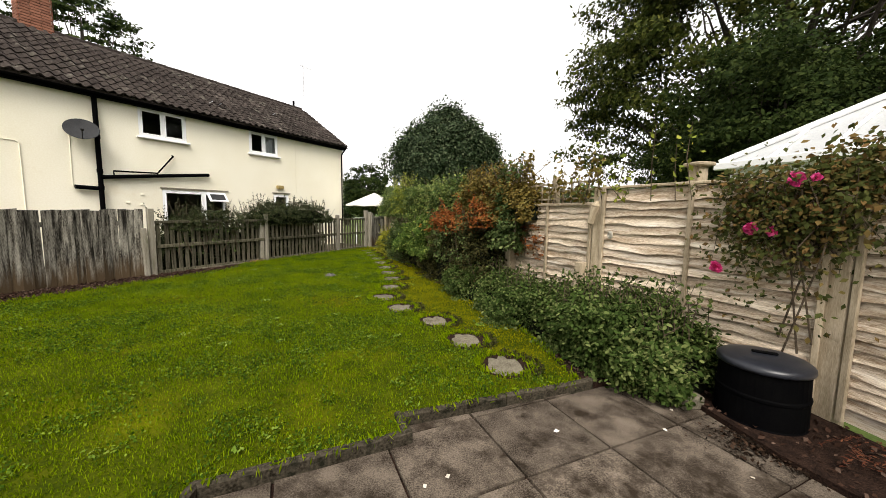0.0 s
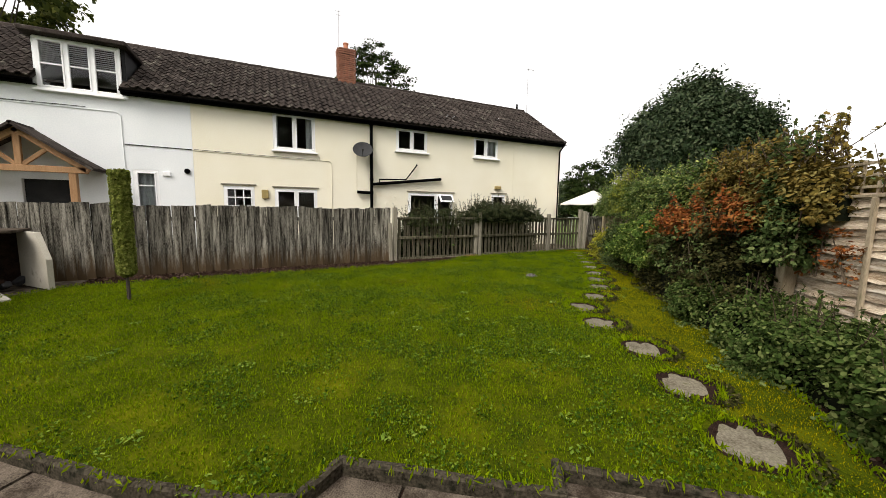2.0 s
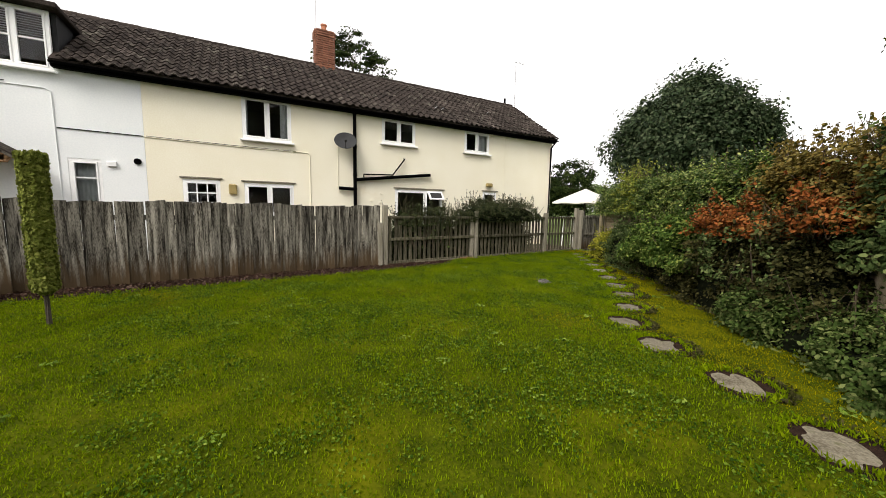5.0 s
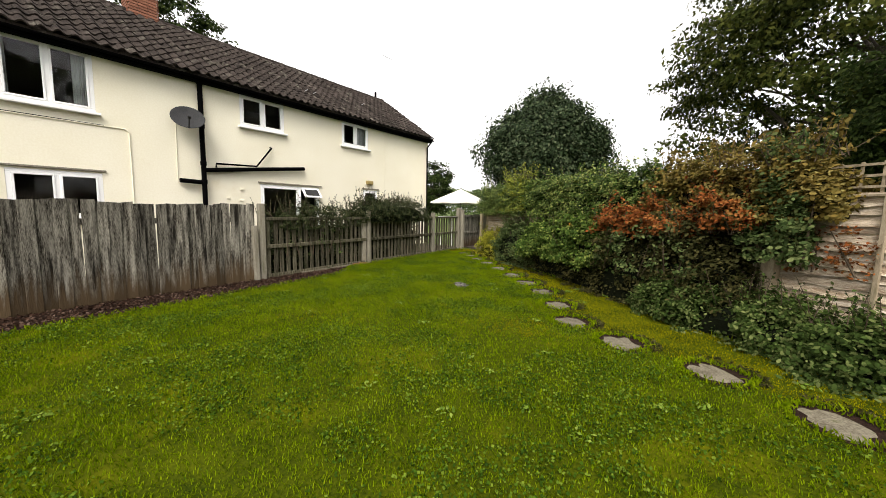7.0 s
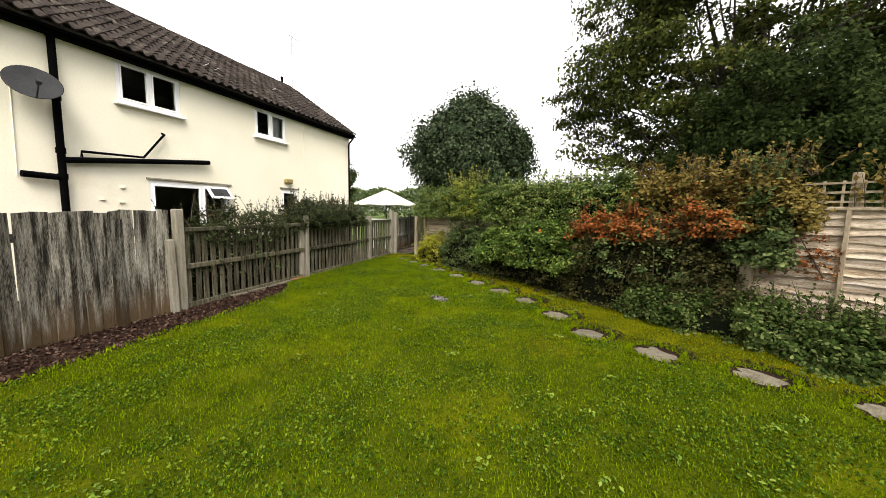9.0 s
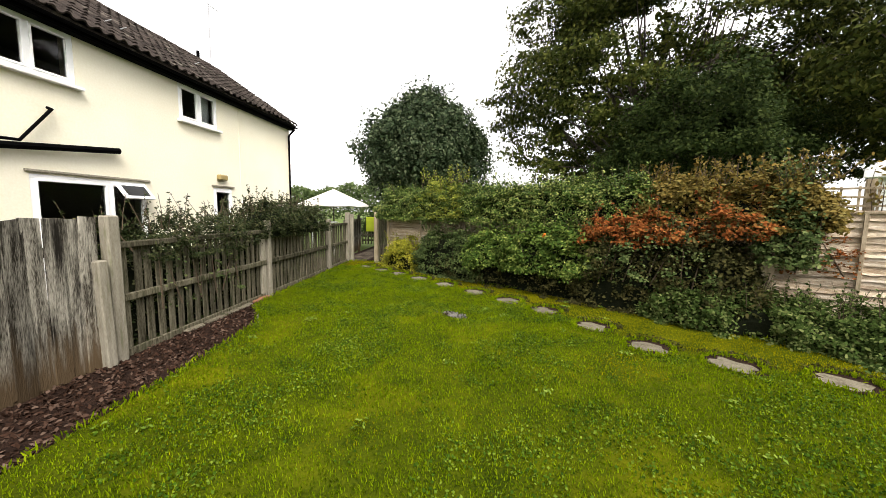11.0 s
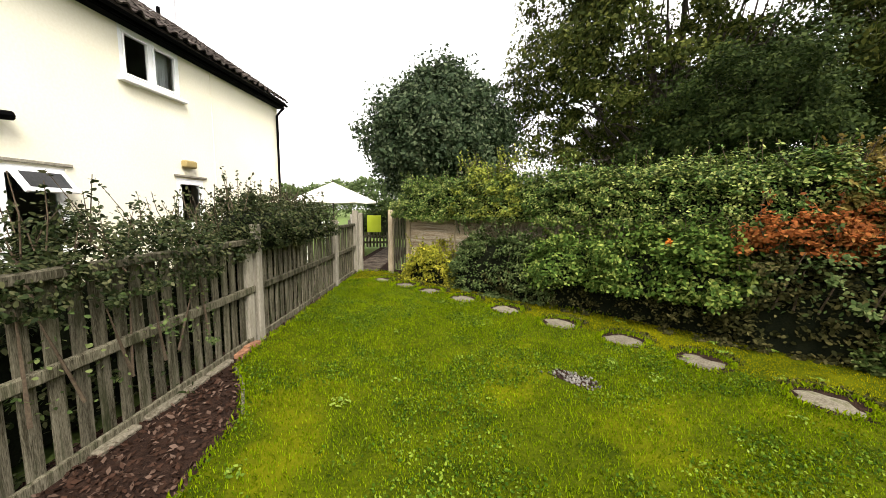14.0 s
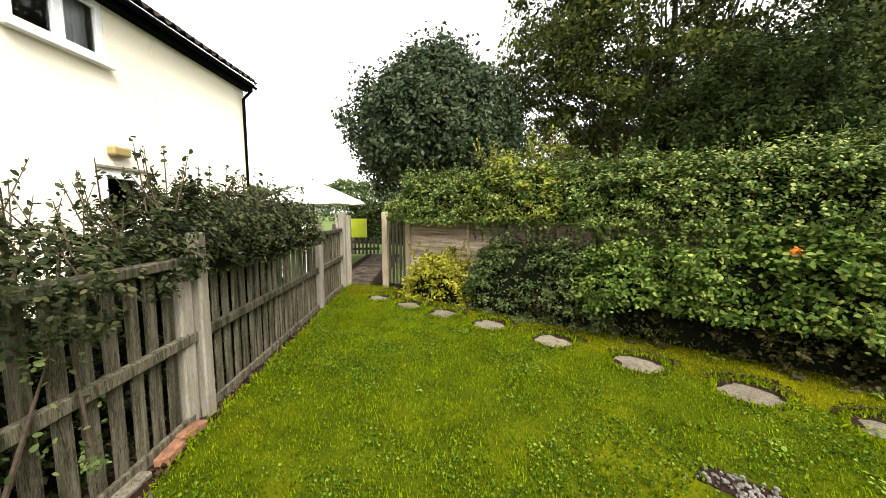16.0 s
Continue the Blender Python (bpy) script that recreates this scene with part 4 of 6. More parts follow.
post(4.28, 1.52, 0.12, 0.02)
post(4.14, 1.08, 0.10, 0.06, "short leaning timber stump post beside the fence", 1.5)
post(7.24, 1.41, 0.10, 0.03)
post(7.11, 1.24, 0.12, -0.03)
post(10.32, 1.37, 0.12, 0.02)
post(12.0, 1.56, 0.13, 0.03)
post(12.17, 1.50, 0.12, 0.10)

# ---- waney-lap fence ----
P1 = (0.58, 5.44)
PG = (-7.78, 11.80)


def waney(ax, ay, bx, by, h, group="waney panels", trellis=False, split=2):
    """Overlapping waney-edged panel with battens, from a to b, h high; its face to the right of a-b."""
    L = math.hypot(bx - ax, by - ay)
    f = thing("waney_fence", "brown waney-lap fence panel with uneven horizontal boards", "fence", along(ax, ay, bx, by), group)
    z = 0.05
    k = 0
    while z < h - 0.05:
        w = 0.115 + rngf.uniform(-0.012, 0.012)
        bm = bmesh.new()
        n = 14
        ph, ph2 = rngf.uniform(0, 6), rngf.uniform(0, 6)
        rows = []
        for i in range(n + 1):
            x = 0.02 + (L - 0.04) * i / n
            e = 0.012 * math.sin(i * 0.9 + ph) + 0.009 * math.sin(i * 2.1 + ph2)
            o = 0.006 * math.sin(i * 0.7 + ph2)
            rows.append([bm.verts.new(v) for v in ((x, -0.05 + o, z - 0.02 + e), (x, -0.036 + o, z - 0.02 + e), (x, -0.004, z + w), (x, -0.013, z + w))])
        for p, q in zip(rows, rows[1:]):
            for j in range(4):
                bm.faces.new((p[j], p[(j + 1) % 4], q[(j + 1) % 4], q[j]))
        bm.faces.new(rows[0][::-1])
        bm.faces.new(rows[-1])
        bmesh.ops.recalc_face_normals(bm, faces=bm.faces)
        part("waney_board", bm, M_WANEY, f)
        z += w - 0.022
        k += 1
    for i in range(split + 1):
        x = min(max(L * i / split, 0.03), L - 0.03)
        part("batten", boxed(x - 0.022, x + 0.022, -0.08, -0.048, 0.02, h, bevel=0.004), M_WANEYPOST, f)
    part("backing", boxed(0.01, L - 0.01, 0.002, 0.012, 0.02, h - 0.01), M_WANEY, f)
    part("capping", boxed(0, L, -0.07, 0.03, h, h + 0.03, bevel=0.005), M_WANEYPOST, f)
    if trellis:
        for zz in (h + 0.09, h + 0.2, h + 0.31):
            part("trellis_lath", boxed(0, L, -0.012, 0.004, zz, zz + 0.025), M_WANEYPOST, f)
        m = int(L / 0.15)
        for i in range(m + 1):
            x = L * i / m
            part("trellis_lath", boxed(x - 0.012, x + 0.012, 0.004, 0.018, h + 0.035, h + 0.35), M_WANEYPOST, f)
    return f


def rpost(x, y, h, w=0.1, label="square brown timber fence post", cap=False, m=-35):
    e = thing("fence_post", label, "post", pose(x, y, 0, 0, 0, m), "right fence posts")
    part("shaft", boxed(-w / 2, w / 2, -w / 2, w / 2, -0.1, h, bevel=0.008), M_WANEYPOST, e)
    if cap:
        part("cap", boxed(-w * 0.85, w * 0.85, -w * 0.85, w * 0.85, h, h + 0.04, bevel=0.01), M_WANEYPOST, e)
    return e


def lerp(p, q, t):
    return (p[0] + (q[0] - p[0]) * t, p[1] + (q[1] - p[1]) * t)


RL = math.hypot(PG[0] - P1[0], PG[1] - P1[1])
RD = ((PG[0] - P1[0]) / RL, (PG[1] - P1[1]) / RL)
RN = (-RD[1] * 1.0, RD[0] * 1.0)
RN = (RN[0], RN[1]) if RN[1] < 0 else (-RN[0], -RN[1])        # towards the lawn


def rp(s, off=0.0):
    return (P1[0] + RD[0] * s + RN[0] * off, P1[1] + RD[1] * s + RN[1] * off)


# panels: face must look at the lawn, so run from the gate end towards P1
EDGES = [0.0, 1.87, 3.74, 5.6, 7.5, RL]
for i in range(5):
    a, b = rp(EDGES[i] + 0.06), rp(EDGES[i + 1] - 0.06)
    waney(*b, *a, 1.66, trellis=(i == 0))
    if i:
        rpost(*rp(EDGES[i]), 1.75)
rpost(*P1, 1.88, 0.12)
rpost(*rp(0.92, -0.07), 2.1, 0.09)
rpost(*rp(0.08, 0.2), 0.93, 0.11, "short square timber stub post")
stump = rpost(*rp(1.86, 0.12), 1.03, 0.14, "short weathered timber stump post in the shrubs")
stump.matrix_basis = stump.matrix_basis @ pose(0, 0, 0, 0, 5, 0)
P2 = (2.43, 4.30)
P3 = (4.16, 2.09)
P4 = (5.86, -0.06)
for a, b in ((P1, P2), (P2, P3), (P3, P4)):
    q0, q1 = lerp(a, b, 0.03), lerp(a, b, 0.97)
    waney(*q0, *q1, 1.86, "tall waney panels")
for p, h, c in ((P2, 2.0, False), (P3, 2.0, False), (P4, 2.0, False)):
    rpost(*p, h, 0.14, m=-52)
rpost(lerp(P1, P2, 0.48)[0] + 0.06, lerp(P1, P2, 0.48)[1] + 0.1, 2.05, 0.12, cap=True, m=-50)

# ---- shrubs along the right-hand fence ----
def rb(name, label, s0, s1, off, z0, z1, depth, material, leaf, count, seed, **k):
    return bush(name, label, "shrub", rp(s0, off), rp(s1, off), z0, z1, depth, material, leaf, count, seed, **k)


rb("ivy_hedge", "clipped ivy hedge spilling over the fence top", 3.2, 10.5, 0.10, 1.42, 2.20, 0.46, L_IVY, 0.029, 80000, 21, lumps=0.10, taper=0.2, sprigs=90, tilt=0.5)
rb("golden_shrub", "yellow-green shrub rising above the ivy", 7.3, 8.9, 0.16, 1.5, 2.46, 0.5, L_YELL, 0.029, 5200, 22, lumps=0.7, sprigs=30, core=False, taper=0.8)
rb("variegated_shrub", "low shrub with yellow variegated leaves", 8.7, 10.1, 0.30, 0.0, 0.74, 0.5, L_VARI, 0.032, 7500, 23, lumps=0.6, sprigs=16)
rb("grey_shrub", "grey-green leafy shrub against the fence", 6.6, 8.8, 0.28, 0.0, 1.20, 0.6, L_GREYG, 0.028, 18000, 24, lumps=0.7, sprigs=40)
rb("green_shrub", "glossy green broad-leaved shrub in the border", 5.5, 7.0, 0.32, 0.46, 1.24, 0.66, L_SHRUB, 0.034, 13000, 25, lumps=0.9, sprigs=44, down=0.7)
rb("green_shrub", "glossy green broad-leaved shrub in the border", 4.0, 5.8, 0.34, 0.48, 1.30, 0.70, L_SHRUB, 0.035, 15500, 35, lumps=0.9, sprigs=44, down=0.7)
# added dark leaves that draw the shaded hollow below the green shrubs
rb("shade_filler", "dark twigs and small leaves added as the shade under the shrubs", 3.9, 8.2, 0.26, 0.0, 0.55, 0.5, L_TWIGGY, 0.026, 11000, 34, lumps=0.9, sprigs=24)
rb("dark_shrub", "dark twiggy shrub with sparse brown-green leaves", 2.8, 4.4, 0.34, 0.0, 1.26, 0.74, L_TWIGGY, 0.031, 14000, 26, lumps=0.8, sprigs=40)
rb("dark_shrub", "dark twiggy shrub with sparse brown-green leaves", 1.8, 3.1, 0.34, 0.0, 1.34, 0.70, L_TWIGGY, 0.032, 13000, 36, lumps=0.8, sprigs=40)
rb("olive_shrub", "leafy olive-green sprays among the dark shrubs", 2.3, 4.2, 0.62, 0.5, 1.22, 0.3, L_GREYG, 0.032, 1700, 46, lumps=1.0, sprigs=16, core=False)
rb("red_shrub", "shrub with red autumn leaves", 2.5, 4.2, 0.36, 1.16, 1.58, 0.6, L_RED, 0.030, 6000, 27, lumps=0.9, core=False, taper=0.7, sprigs=14)
rb("red_shrub", "shrub with dark red autumn leaves", 1.8, 2.6, 0.30, 1.30, 1.72, 0.5, L_RED, 0.030, 2300, 37, lumps=0.9, core=False, taper=0.6, sprigs=12)
rb("orange_climber", "climber turning orange and brown over the fence", 2.2, 3.5, 0.08, 1.44, 2.20, 0.6, L_ORANGE, 0.032, 11000, 28, lumps=0.7, sprigs=44, taper=0.6)
rb("orange_climber", "climber turning orange and brown over the fence", 1.2, 2.5, 0.10, 1.44, 2.20, 0.6, L_ORANGE, 0.032, 10000, 38, lumps=0.8, sprigs=50, taper=0.7)
rb("pale_shrub", "pale grey-green shrub at the fence's top", 1.35, 1.9, 0.34, 1.0, 2.14, 0.36, L_GREYG, 0.034, 2800, 29, lumps=0.9, sprigs=20, core=False)
rb("red_creeper", "thin red-brown creeper trailing down the fence boards", 0.95, 1.65, 0.10, 0.85, 1.55, 0.10, L_RED, 0.022, 560, 47, lumps=0.9, core=False)
bush("low_bush", "low dense green bush edging the border", "shrub", (-2.2, 6.98), (-0.45, 5.66), 0, 0.5, 0.85, L_LOW, 0.027, 25000, 31, lumps=0.6, sprigs=50)
bush("low_bush", "low dense green bush edging the border", "shrub", (-0.6, 5.76), (0.72, 4.70), 0, 0.5, 0.95, L_LOW, 0.027, 25000, 32, lumps=0.6, sprigs=50)
bush("patio_bush", "green bush spilling over the patio's edge", "shrub", (0.42, 4.94), (1.55, 4.12), 0, 0.62, 0.95, L_LOW, 0.027, 32000, 33, lumps=0.7, sprigs=90)

# ---- hedge behind the picket fence ----
def fb(name, label, s0, s1, off, z0, z1, depth, material, leaf, count, seed, **k):
    return bush(name, label, "shrub", fpt(s0, off), fpt(s1, off), z0, z1, depth, material, leaf, count, seed, **k)


fb("holly_bush", "dark holly-like bush behind the picket fence", 4.5, 7.05, -0.62, 0.0, 1.32, 0.8, L_HOLLY, 0.024, 11000, 41, lumps=0.5, sprigs=30)
fb("holly_bush", "dense dark green bush behind the picket fence", 6.8, 10.0, -0.62, 0.0, 1.58, 0.85, L_HOLLY, 0.025, 18000, 42, lumps=0.4, sprigs=30)
fb("holly_bush", "dark leafy branches hanging over the fence top", 4.75, 6.9, -0.16, 1.00, 1.46, 0.66, L_HOLLY, 0.020, 9500, 43, lumps=0.95, sprigs=34, core=False)
fb("holly_bush", "dense dark leaves heaped over the fence top", 6.9, 9.85, -0.20, 1.10, 1.68, 0.78, L_HOLLY, 0.024, 19000, 44, lumps=0.7, sprigs=70)
fb("hanging_spray", "thin spray of leaves hanging down the pickets", 4.8, 6.3, 0.08, 0.40, 1.15, 0.16, L_GREYG, 0.020, 520, 45, lumps=0.9, core=False)

# ---- trees ----
tree("round_tree", "round dense dark green garden tree", -7.25, 15.5, 5.85, 1.7, 2.62, L_TREE, 0.078, 1000, 66, 151, 0.16, flat=1.5, shell=0.3, down=0.6, rough=0.13, tufts=130, peak=0.10, clump=0.15)
tree("broad_tree", "very tall broad-leaved tree with spreading limbs", 7.3, 28.0, 20.0, 1.0, 10.2, L_BIG, 0.15, 1560, 120, 52, 0.6, flat=0.42, limbs=18, bare=0.72, down=0.4, clump=0.52)
tree("dark_evergreen", "dark dense evergreen tree behind the fence", 5.7, 20.0, 8.0, 0.6, 4.3, L_DARK, 0.10, 820, 100, 53, 0.25, flat=0.7, rough=0.3, clump=0.3)
tree("broad_tree", "tall dark tree with thin spreading branches", 17.0, 17.0, 16.0, 3.0, 8.0, L_BIG, 0.15, 360, 110, 54, 0.4, flat=0.35, limbs=16, bare=0.95)

# ---- far side ----
umb_at = (-10.55, 14.15)
um = thing("parasol", "cream canvas garden parasol, open", "parasol", pose(*umb_at, 0))
bm = bmesh.new()
tube(bm, [(0, 0, -0.09), (0, 0, 2.46)], 0.026, 8)
part("pole", bm, M_BARK, um)
bm = bmesh.new()
apex = bm.verts.new((0, 0, 2.43))
r1 = []
r2 = []
for k in range(16):
    a = 2 * math.pi * k / 16
    sag = 0.0 if k % 2 == 0 else -0.03
    rr = 1.36 if k % 2 == 0 else 1.27
    r1.append(bm.verts.new((rr * math.cos(a), rr * math.sin(a), 1.84 + sag)))
    r2.append(bm.verts.new((rr * 1.005 * math.cos(a), rr * 1.005 * math.sin(a), 1.79 + sag)))
for k in range(16):
    bm.faces.new((apex, r1[k], r1[(k + 1) % 16]))
    bm.faces.new((r1[k], r2[k], r2[(k + 1) % 16], r1[(k + 1) % 16]))
part("canopy", bm, M_CANVAS, um)
for k in range(8):
    a = 2 * math.pi * k / 8
    bm = bmesh.new()
    tube(bm, [(0, 0, 2.36), (1.34 * math.cos(a), 1.34 * math.sin(a), 1.81)], 0.014, 5)
    part("rib", bm, M_STEEL, um)


# ---- paving ----
def clip(poly, cx, cy, nx, ny):
    """Keep the part of a polygon on the inner side of a line through (cx, cy) with outward normal n."""
    out = []
    for i in range(len(poly)):
        p, q = poly[i - 1], poly[i]
        dp, dq = (p[0] - cx) * nx + (p[1] - cy) * ny, (q[0] - cx) * nx + (q[1] - cy) * ny
        if (dp < 0) != (dq < 0):
            t = dp / (dp - dq)
            out.append((p[0] + (q[0] - p[0]) * t, p[1] + (q[1] - p[1]) * t))
        if dq < 0:
            out.append(q)
    return out


rngp = random.Random(3)
SU, SV = (0.60, 0.80), (0.80, -0.60)
for i in range(-12, 5):
    for j in range(-2, 8):
        ox, oy = 0.55 + SU[0] * 0.71 * i + SV[0] * 0.68 * j, 2.50 + SU[1] * 0.71 * i + SV[1] * 0.68 * j
        cx, cy = ox + SU[0] * 0.355 + SV[0] * 0.34, oy + SU[1] * 0.355 + SV[1] * 0.34
        if math.hypot(cx - 0.2, cy - 0.2) > 5.6:
            continue
        p = PATIO
        for nx, ny, h in ((SU[0], SU[1], 0.349), (-SU[0], -SU[1], 0.349), (SV[0], SV[1], 0.334), (-SV[0], -SV[1], 0.334)):
            p = clip(p, cx + nx * h, cy + ny * h, nx, ny)
            if len(p) < 3:
                break
        if len(p) < 3:
            continue
        area = abs(sum(p[k - 1][0] * p[k][1] - p[k][0] * p[k - 1][1] for k in range(len(p)))) / 2
        if area < 0.01:
            continue
        bm = bmesh.new()
        zt = -0.055 + rngp.uniform(-0.004, 0.004)
        lo = [bm.verts.new((x - cx, y - cy, -0.1)) for x, y in p]
        hi = [bm.verts.new((cx + (x - cx) * 0.99 - cx, cy + (y - cy) * 0.99 - cy, zt + rngp.uniform(-0.002, 0.002))) for x, y in p]
        bm.faces.new(hi)
        for k in range(len(p)):
            bm.faces.new((lo[k - 1], lo[k], hi[k], hi[k - 1]))
        bmesh.ops.recalc_face_normals(bm, faces=bm.faces)
        part("slab", bm, M_SLAB, patio, m=pose(cx, cy, 0))

# concrete edging between patio and lawn
edge = thing("lawn_edging", "low rounded concrete edging stones, mossy and dark", "kerb", kind="structure")
EL = [(0.74, 3.92), (-0.44, 2.53), (-0.27, 2.4), (-1.0, 1.40), (-0.82, 1.12), (-0.93, 0.88), (-1.33, 0.30), (-2.2, -0.70), (-3.78, -2.33), (-4.9, -3.4)]
for (ax, ay), (bx, by) in zip(EL, EL[1:]):
    L = math.hypot(bx - ax, by - ay)
    n = max(1, round(L / 0.88))
    for k in range(n):
        p, q = lerp((ax, ay), (bx, by), k / n), lerp((ax, ay), (bx, by), (k + 1) / n)
        l = L / n
        bm = bmesh.new()
        rows = []
        for i in range(7):
            x = -0.028 + (l + 0.05) * i / 6 if n == 1 else 0.004 + (l - 0.008) * i / 6
            jz = rngp.uniform(-0.005, 0.005)
            rows.append([bm.verts.new((x, y + rngp.uniform(-0.003, 0.003), z + jz)) for y, z in ((-0.03, -0.12), (-0.03, 0.018), (-0.018, 0.034), (0.012, 0.036), (0.028, 0.02), (0.028, -0.12))])
        for r0, r1 in zip(rows, rows[1:]):
            for j in range(6):
                bm.faces.new((r0[j], r1[j], r1[(j + 1) % 6], r0[(j + 1) % 6]))
        bm.faces.new(rows[0])
        bm.faces.new(rows[-1][::-1])
        bmesh.ops.recalc_face_normals(bm, faces=bm.faces)
        part("edging_stone", bm, M_KERB, edge, m=along(*p, *q))

# ---- stepping stones ----
STEPS = [(-0.07, 3.82), (-0.72, 4.25), (-1.41, 4.70), (-2.24, 5.01), (-2.91, 5.43), (-3.34, 6.16), (-3.89, 6.93), (-4.44, 7.51), (-5.07, 8.11), (-5.74, 8.76), (-6.43, 9.39), (-7.07, 9.95), (-7.65, 10.45), (-8.24, 10.95)]
STEPR, CRES = [], []
for k, (x, y) in enumerate(STEPS):
    rx, ry = rngp.uniform(0.235, 0.275), rngp.uniform(0.18, 0.21)
    STEPR.append((x, y, 0.27))
    CRES.append((x + 0.10, y + 0.115, 0.26))
    ang = math.degrees(math.atan2(0.65, 0.76)) - 90 + rngp.uniform(-14, 14)
    st = part("stepping_stone", bmesh.new(), M_STONE, None, m=pose(x, y, 0, 0, 0, ang))
    bm = bmesh.new()
    n = 14
    rim, top = [], []
    ph = rngp.uniform(0, 6)
    for i in range(n):
        a = 2 * math.pi * i / n
        sq = 1.0 / max(abs(math.cos(a)), abs(math.sin(a))) ** 0.45
        r = sq * (1 + 0.06 * math.sin(3 * a + ph) + rngp.uniform(-0.04, 0.04)) * 0.92
        rim.append(bm.verts.new((rx * r * math.cos(a), ry * r * math.sin(a), -0.05)))
        top.append(bm.verts.new((rx * r * 0.97 * math.cos(a), ry * r * 0.97 * math.sin(a), 0.003 + rngp.uniform(-0.003, 0.003))))
    c = bm.verts.new((0, 0, 0.009))
    for i in range(n):
        bm.faces.new((rim[i - 1], rim[i], top[i], top[i - 1]))
        bm.faces.new((top[i - 1], top[i], c))
    bmesh.ops.recalc_face_normals(bm, faces=bm.faces)
    bm.to_mesh(st.data)
    bm.free()
    tagged(st, "irregular flat brown-grey stepping stone sunk in the lawn", "stepping stone", "stepping stones")
    # bare soil round the stone, wider on the shrub side to draw the turf lip's shade
    so = bmesh.new()
    n = 18
    ring = []
    for i in range(n):
        a = 2 * math.pi * i / n
        wa = math.cos(a + radians(ang) - 0.85)
        r = 1.03 + 0.55 * max(0.0, wa) ** 1.5 + rngp.uniform(-0.06, 0.06)
        ring.append(so.verts.new((0.28 * r * math.cos(a), 0.215 * r * math.sin(a), 0.003)))
    so.faces.new(ring)
    tagged(part("soil_and_lip_shade", so, M_SOIL, None, m=pose(x, y, 0.0, 0, 0, ang)), "dark soil round a stepping stone, widened to draw the turf lip's shade", "soil", kind="structure")

# gravel-filled drain in the lawn
DRAIN = (-5.37, 6.45)
e = thing("gravel_patch", "small oblong drain filled with grey and white pebbles in the lawn", "gravel", pose(*DRAIN, 0, 0, 0, -47), kind="stuff")
rg = np.random.default_rng(8)
bm = boxed(-0.22, 0.22, -0.10, 0.10, -0.02, 0.004)
part("drain_bed", bm, M_SOIL, e)
bm = bmesh.new()
for k in range(95):
    x, y = np.clip(rg.normal(0, 0.12), -0.26, 0.26), np.clip(rg.normal(0, 0.06), -0.13, 0.13)
    r = rg.uniform(0.006, 0.019)
    bmesh.ops.create_icosphere(bm, subdivisions=1, radius=r, matrix=Matrix.Translation((x, y, 0.008)) @ pose(0, 0, 0, rg.uniform(0, 90), rg.uniform(0, 90), 0) @ Matrix.Diagonal((1.2, 0.9, 0.6, 1)))
tagged(part("pebbles", bm, mat("pebble", (0.022, 0.02, 0.016), (0.20, 0.187, 0.165), 25, 0.7, 80, 0.2), e), kind="stuff")

# ---- grass ----
def grass(name, count, seed, hmin, hmax, w, material, parent, lean=0.5, sel=None):
    r = np.random.default_rng(seed)
    P = np.stack([r.uniform(-9.3, 0.8, count), r.uniform(-3.4, 12.2, count)], 1)
    k = inside(P, LAWN)
    for x, y, rr in STEPR + CRES:
        k &= (P[:, 0] - x) ** 2 + (P[:, 1] - y) ** 2 > (rr * r.uniform(0.85, 1.15, count)) ** 2
    k &= (np.abs(P[:, 0] - DRAIN[0]) > 0.17) | (np.abs(P[:, 1] - DRAIN[1]) > 0.15)
    P = P[k]
    if sel is not None:
        P = P[sel(P, r)]
    n = len(P)
    h = r.uniform(hmin, hmax, n) * (1 + 0.25 * wobble(np.c_[P, np.zeros(n)], 3.0, seed))
    a = r.uniform(0, 2 * math.pi, n)
    d = np.stack([np.cos(a), np.sin(a)], 1)
    s = np.stack([-d[:, 1], d[:, 0]], 1)
    l = (h * r.uniform(0.2, 1.0, n) * lean)[:, None]
    ww = (w * r.uniform(0.6, 1.3, n))[:, None]
    z = np.zeros((n, 1))
    b0, b1 = np.c_[P - s * ww, z], np.c_[P + s * ww, z]
    m1, m0 = np.c_[P + d * l * 0.4 + s * ww * 0.8, h[:, None] * 0.65], np.c_[P + d * l * 0.4 - s * ww * 0.8, h[:, None] * 0.65]
    t0 = np.c_[P + d * l, h[:, None] * 0.98]
    ob = poly_mesh(name, np.stack([b0, b1, m1, t0, m0], 1).reshape(-1, 3), 5, material, parent)
    return tagged(ob, kind="stuff")


def mossy(P, r):
    """The strip between the stones and the shrubs, and thin patches elsewhere."""
    o = sorted(STEPS)
    line = np.interp(P[:, 0], [q[0] for q in o], [q[1] for q in o])
    patch = wobble(np.c_[P, np.zeros(len(P))], 1.5, 79) + 0.4 * wobble(np.c_[P, np.zeros(len(P))], 5.0, 80) + r.normal(0, 0.3, len(P))
    return (P[:, 1] > line + r.normal(0.06, 0.07, len(P))) | (patch > 1.15)


grass("grass_blades", 500000, 61, 0.012, 0.030, 0.0028, L_GRASS, lawn, lean=0.9, sel=lambda P, r: ~mossy(P, r))
grass("mossy_grass", 470000, 64, 0.006, 0.018, 0.0026, L_MOSSY, lawn, lean=1.0, sel=mossy)


def patchy(P, r):
    Z = np.c_[P, np.zeros(len(P))]
    return (wobble(Z, 2.2, 77) + 0.8 * wobble(Z, 9.0, 78) + r.normal(0, 0.3, len(P)) > 0.3) & ~mossy(P, r)


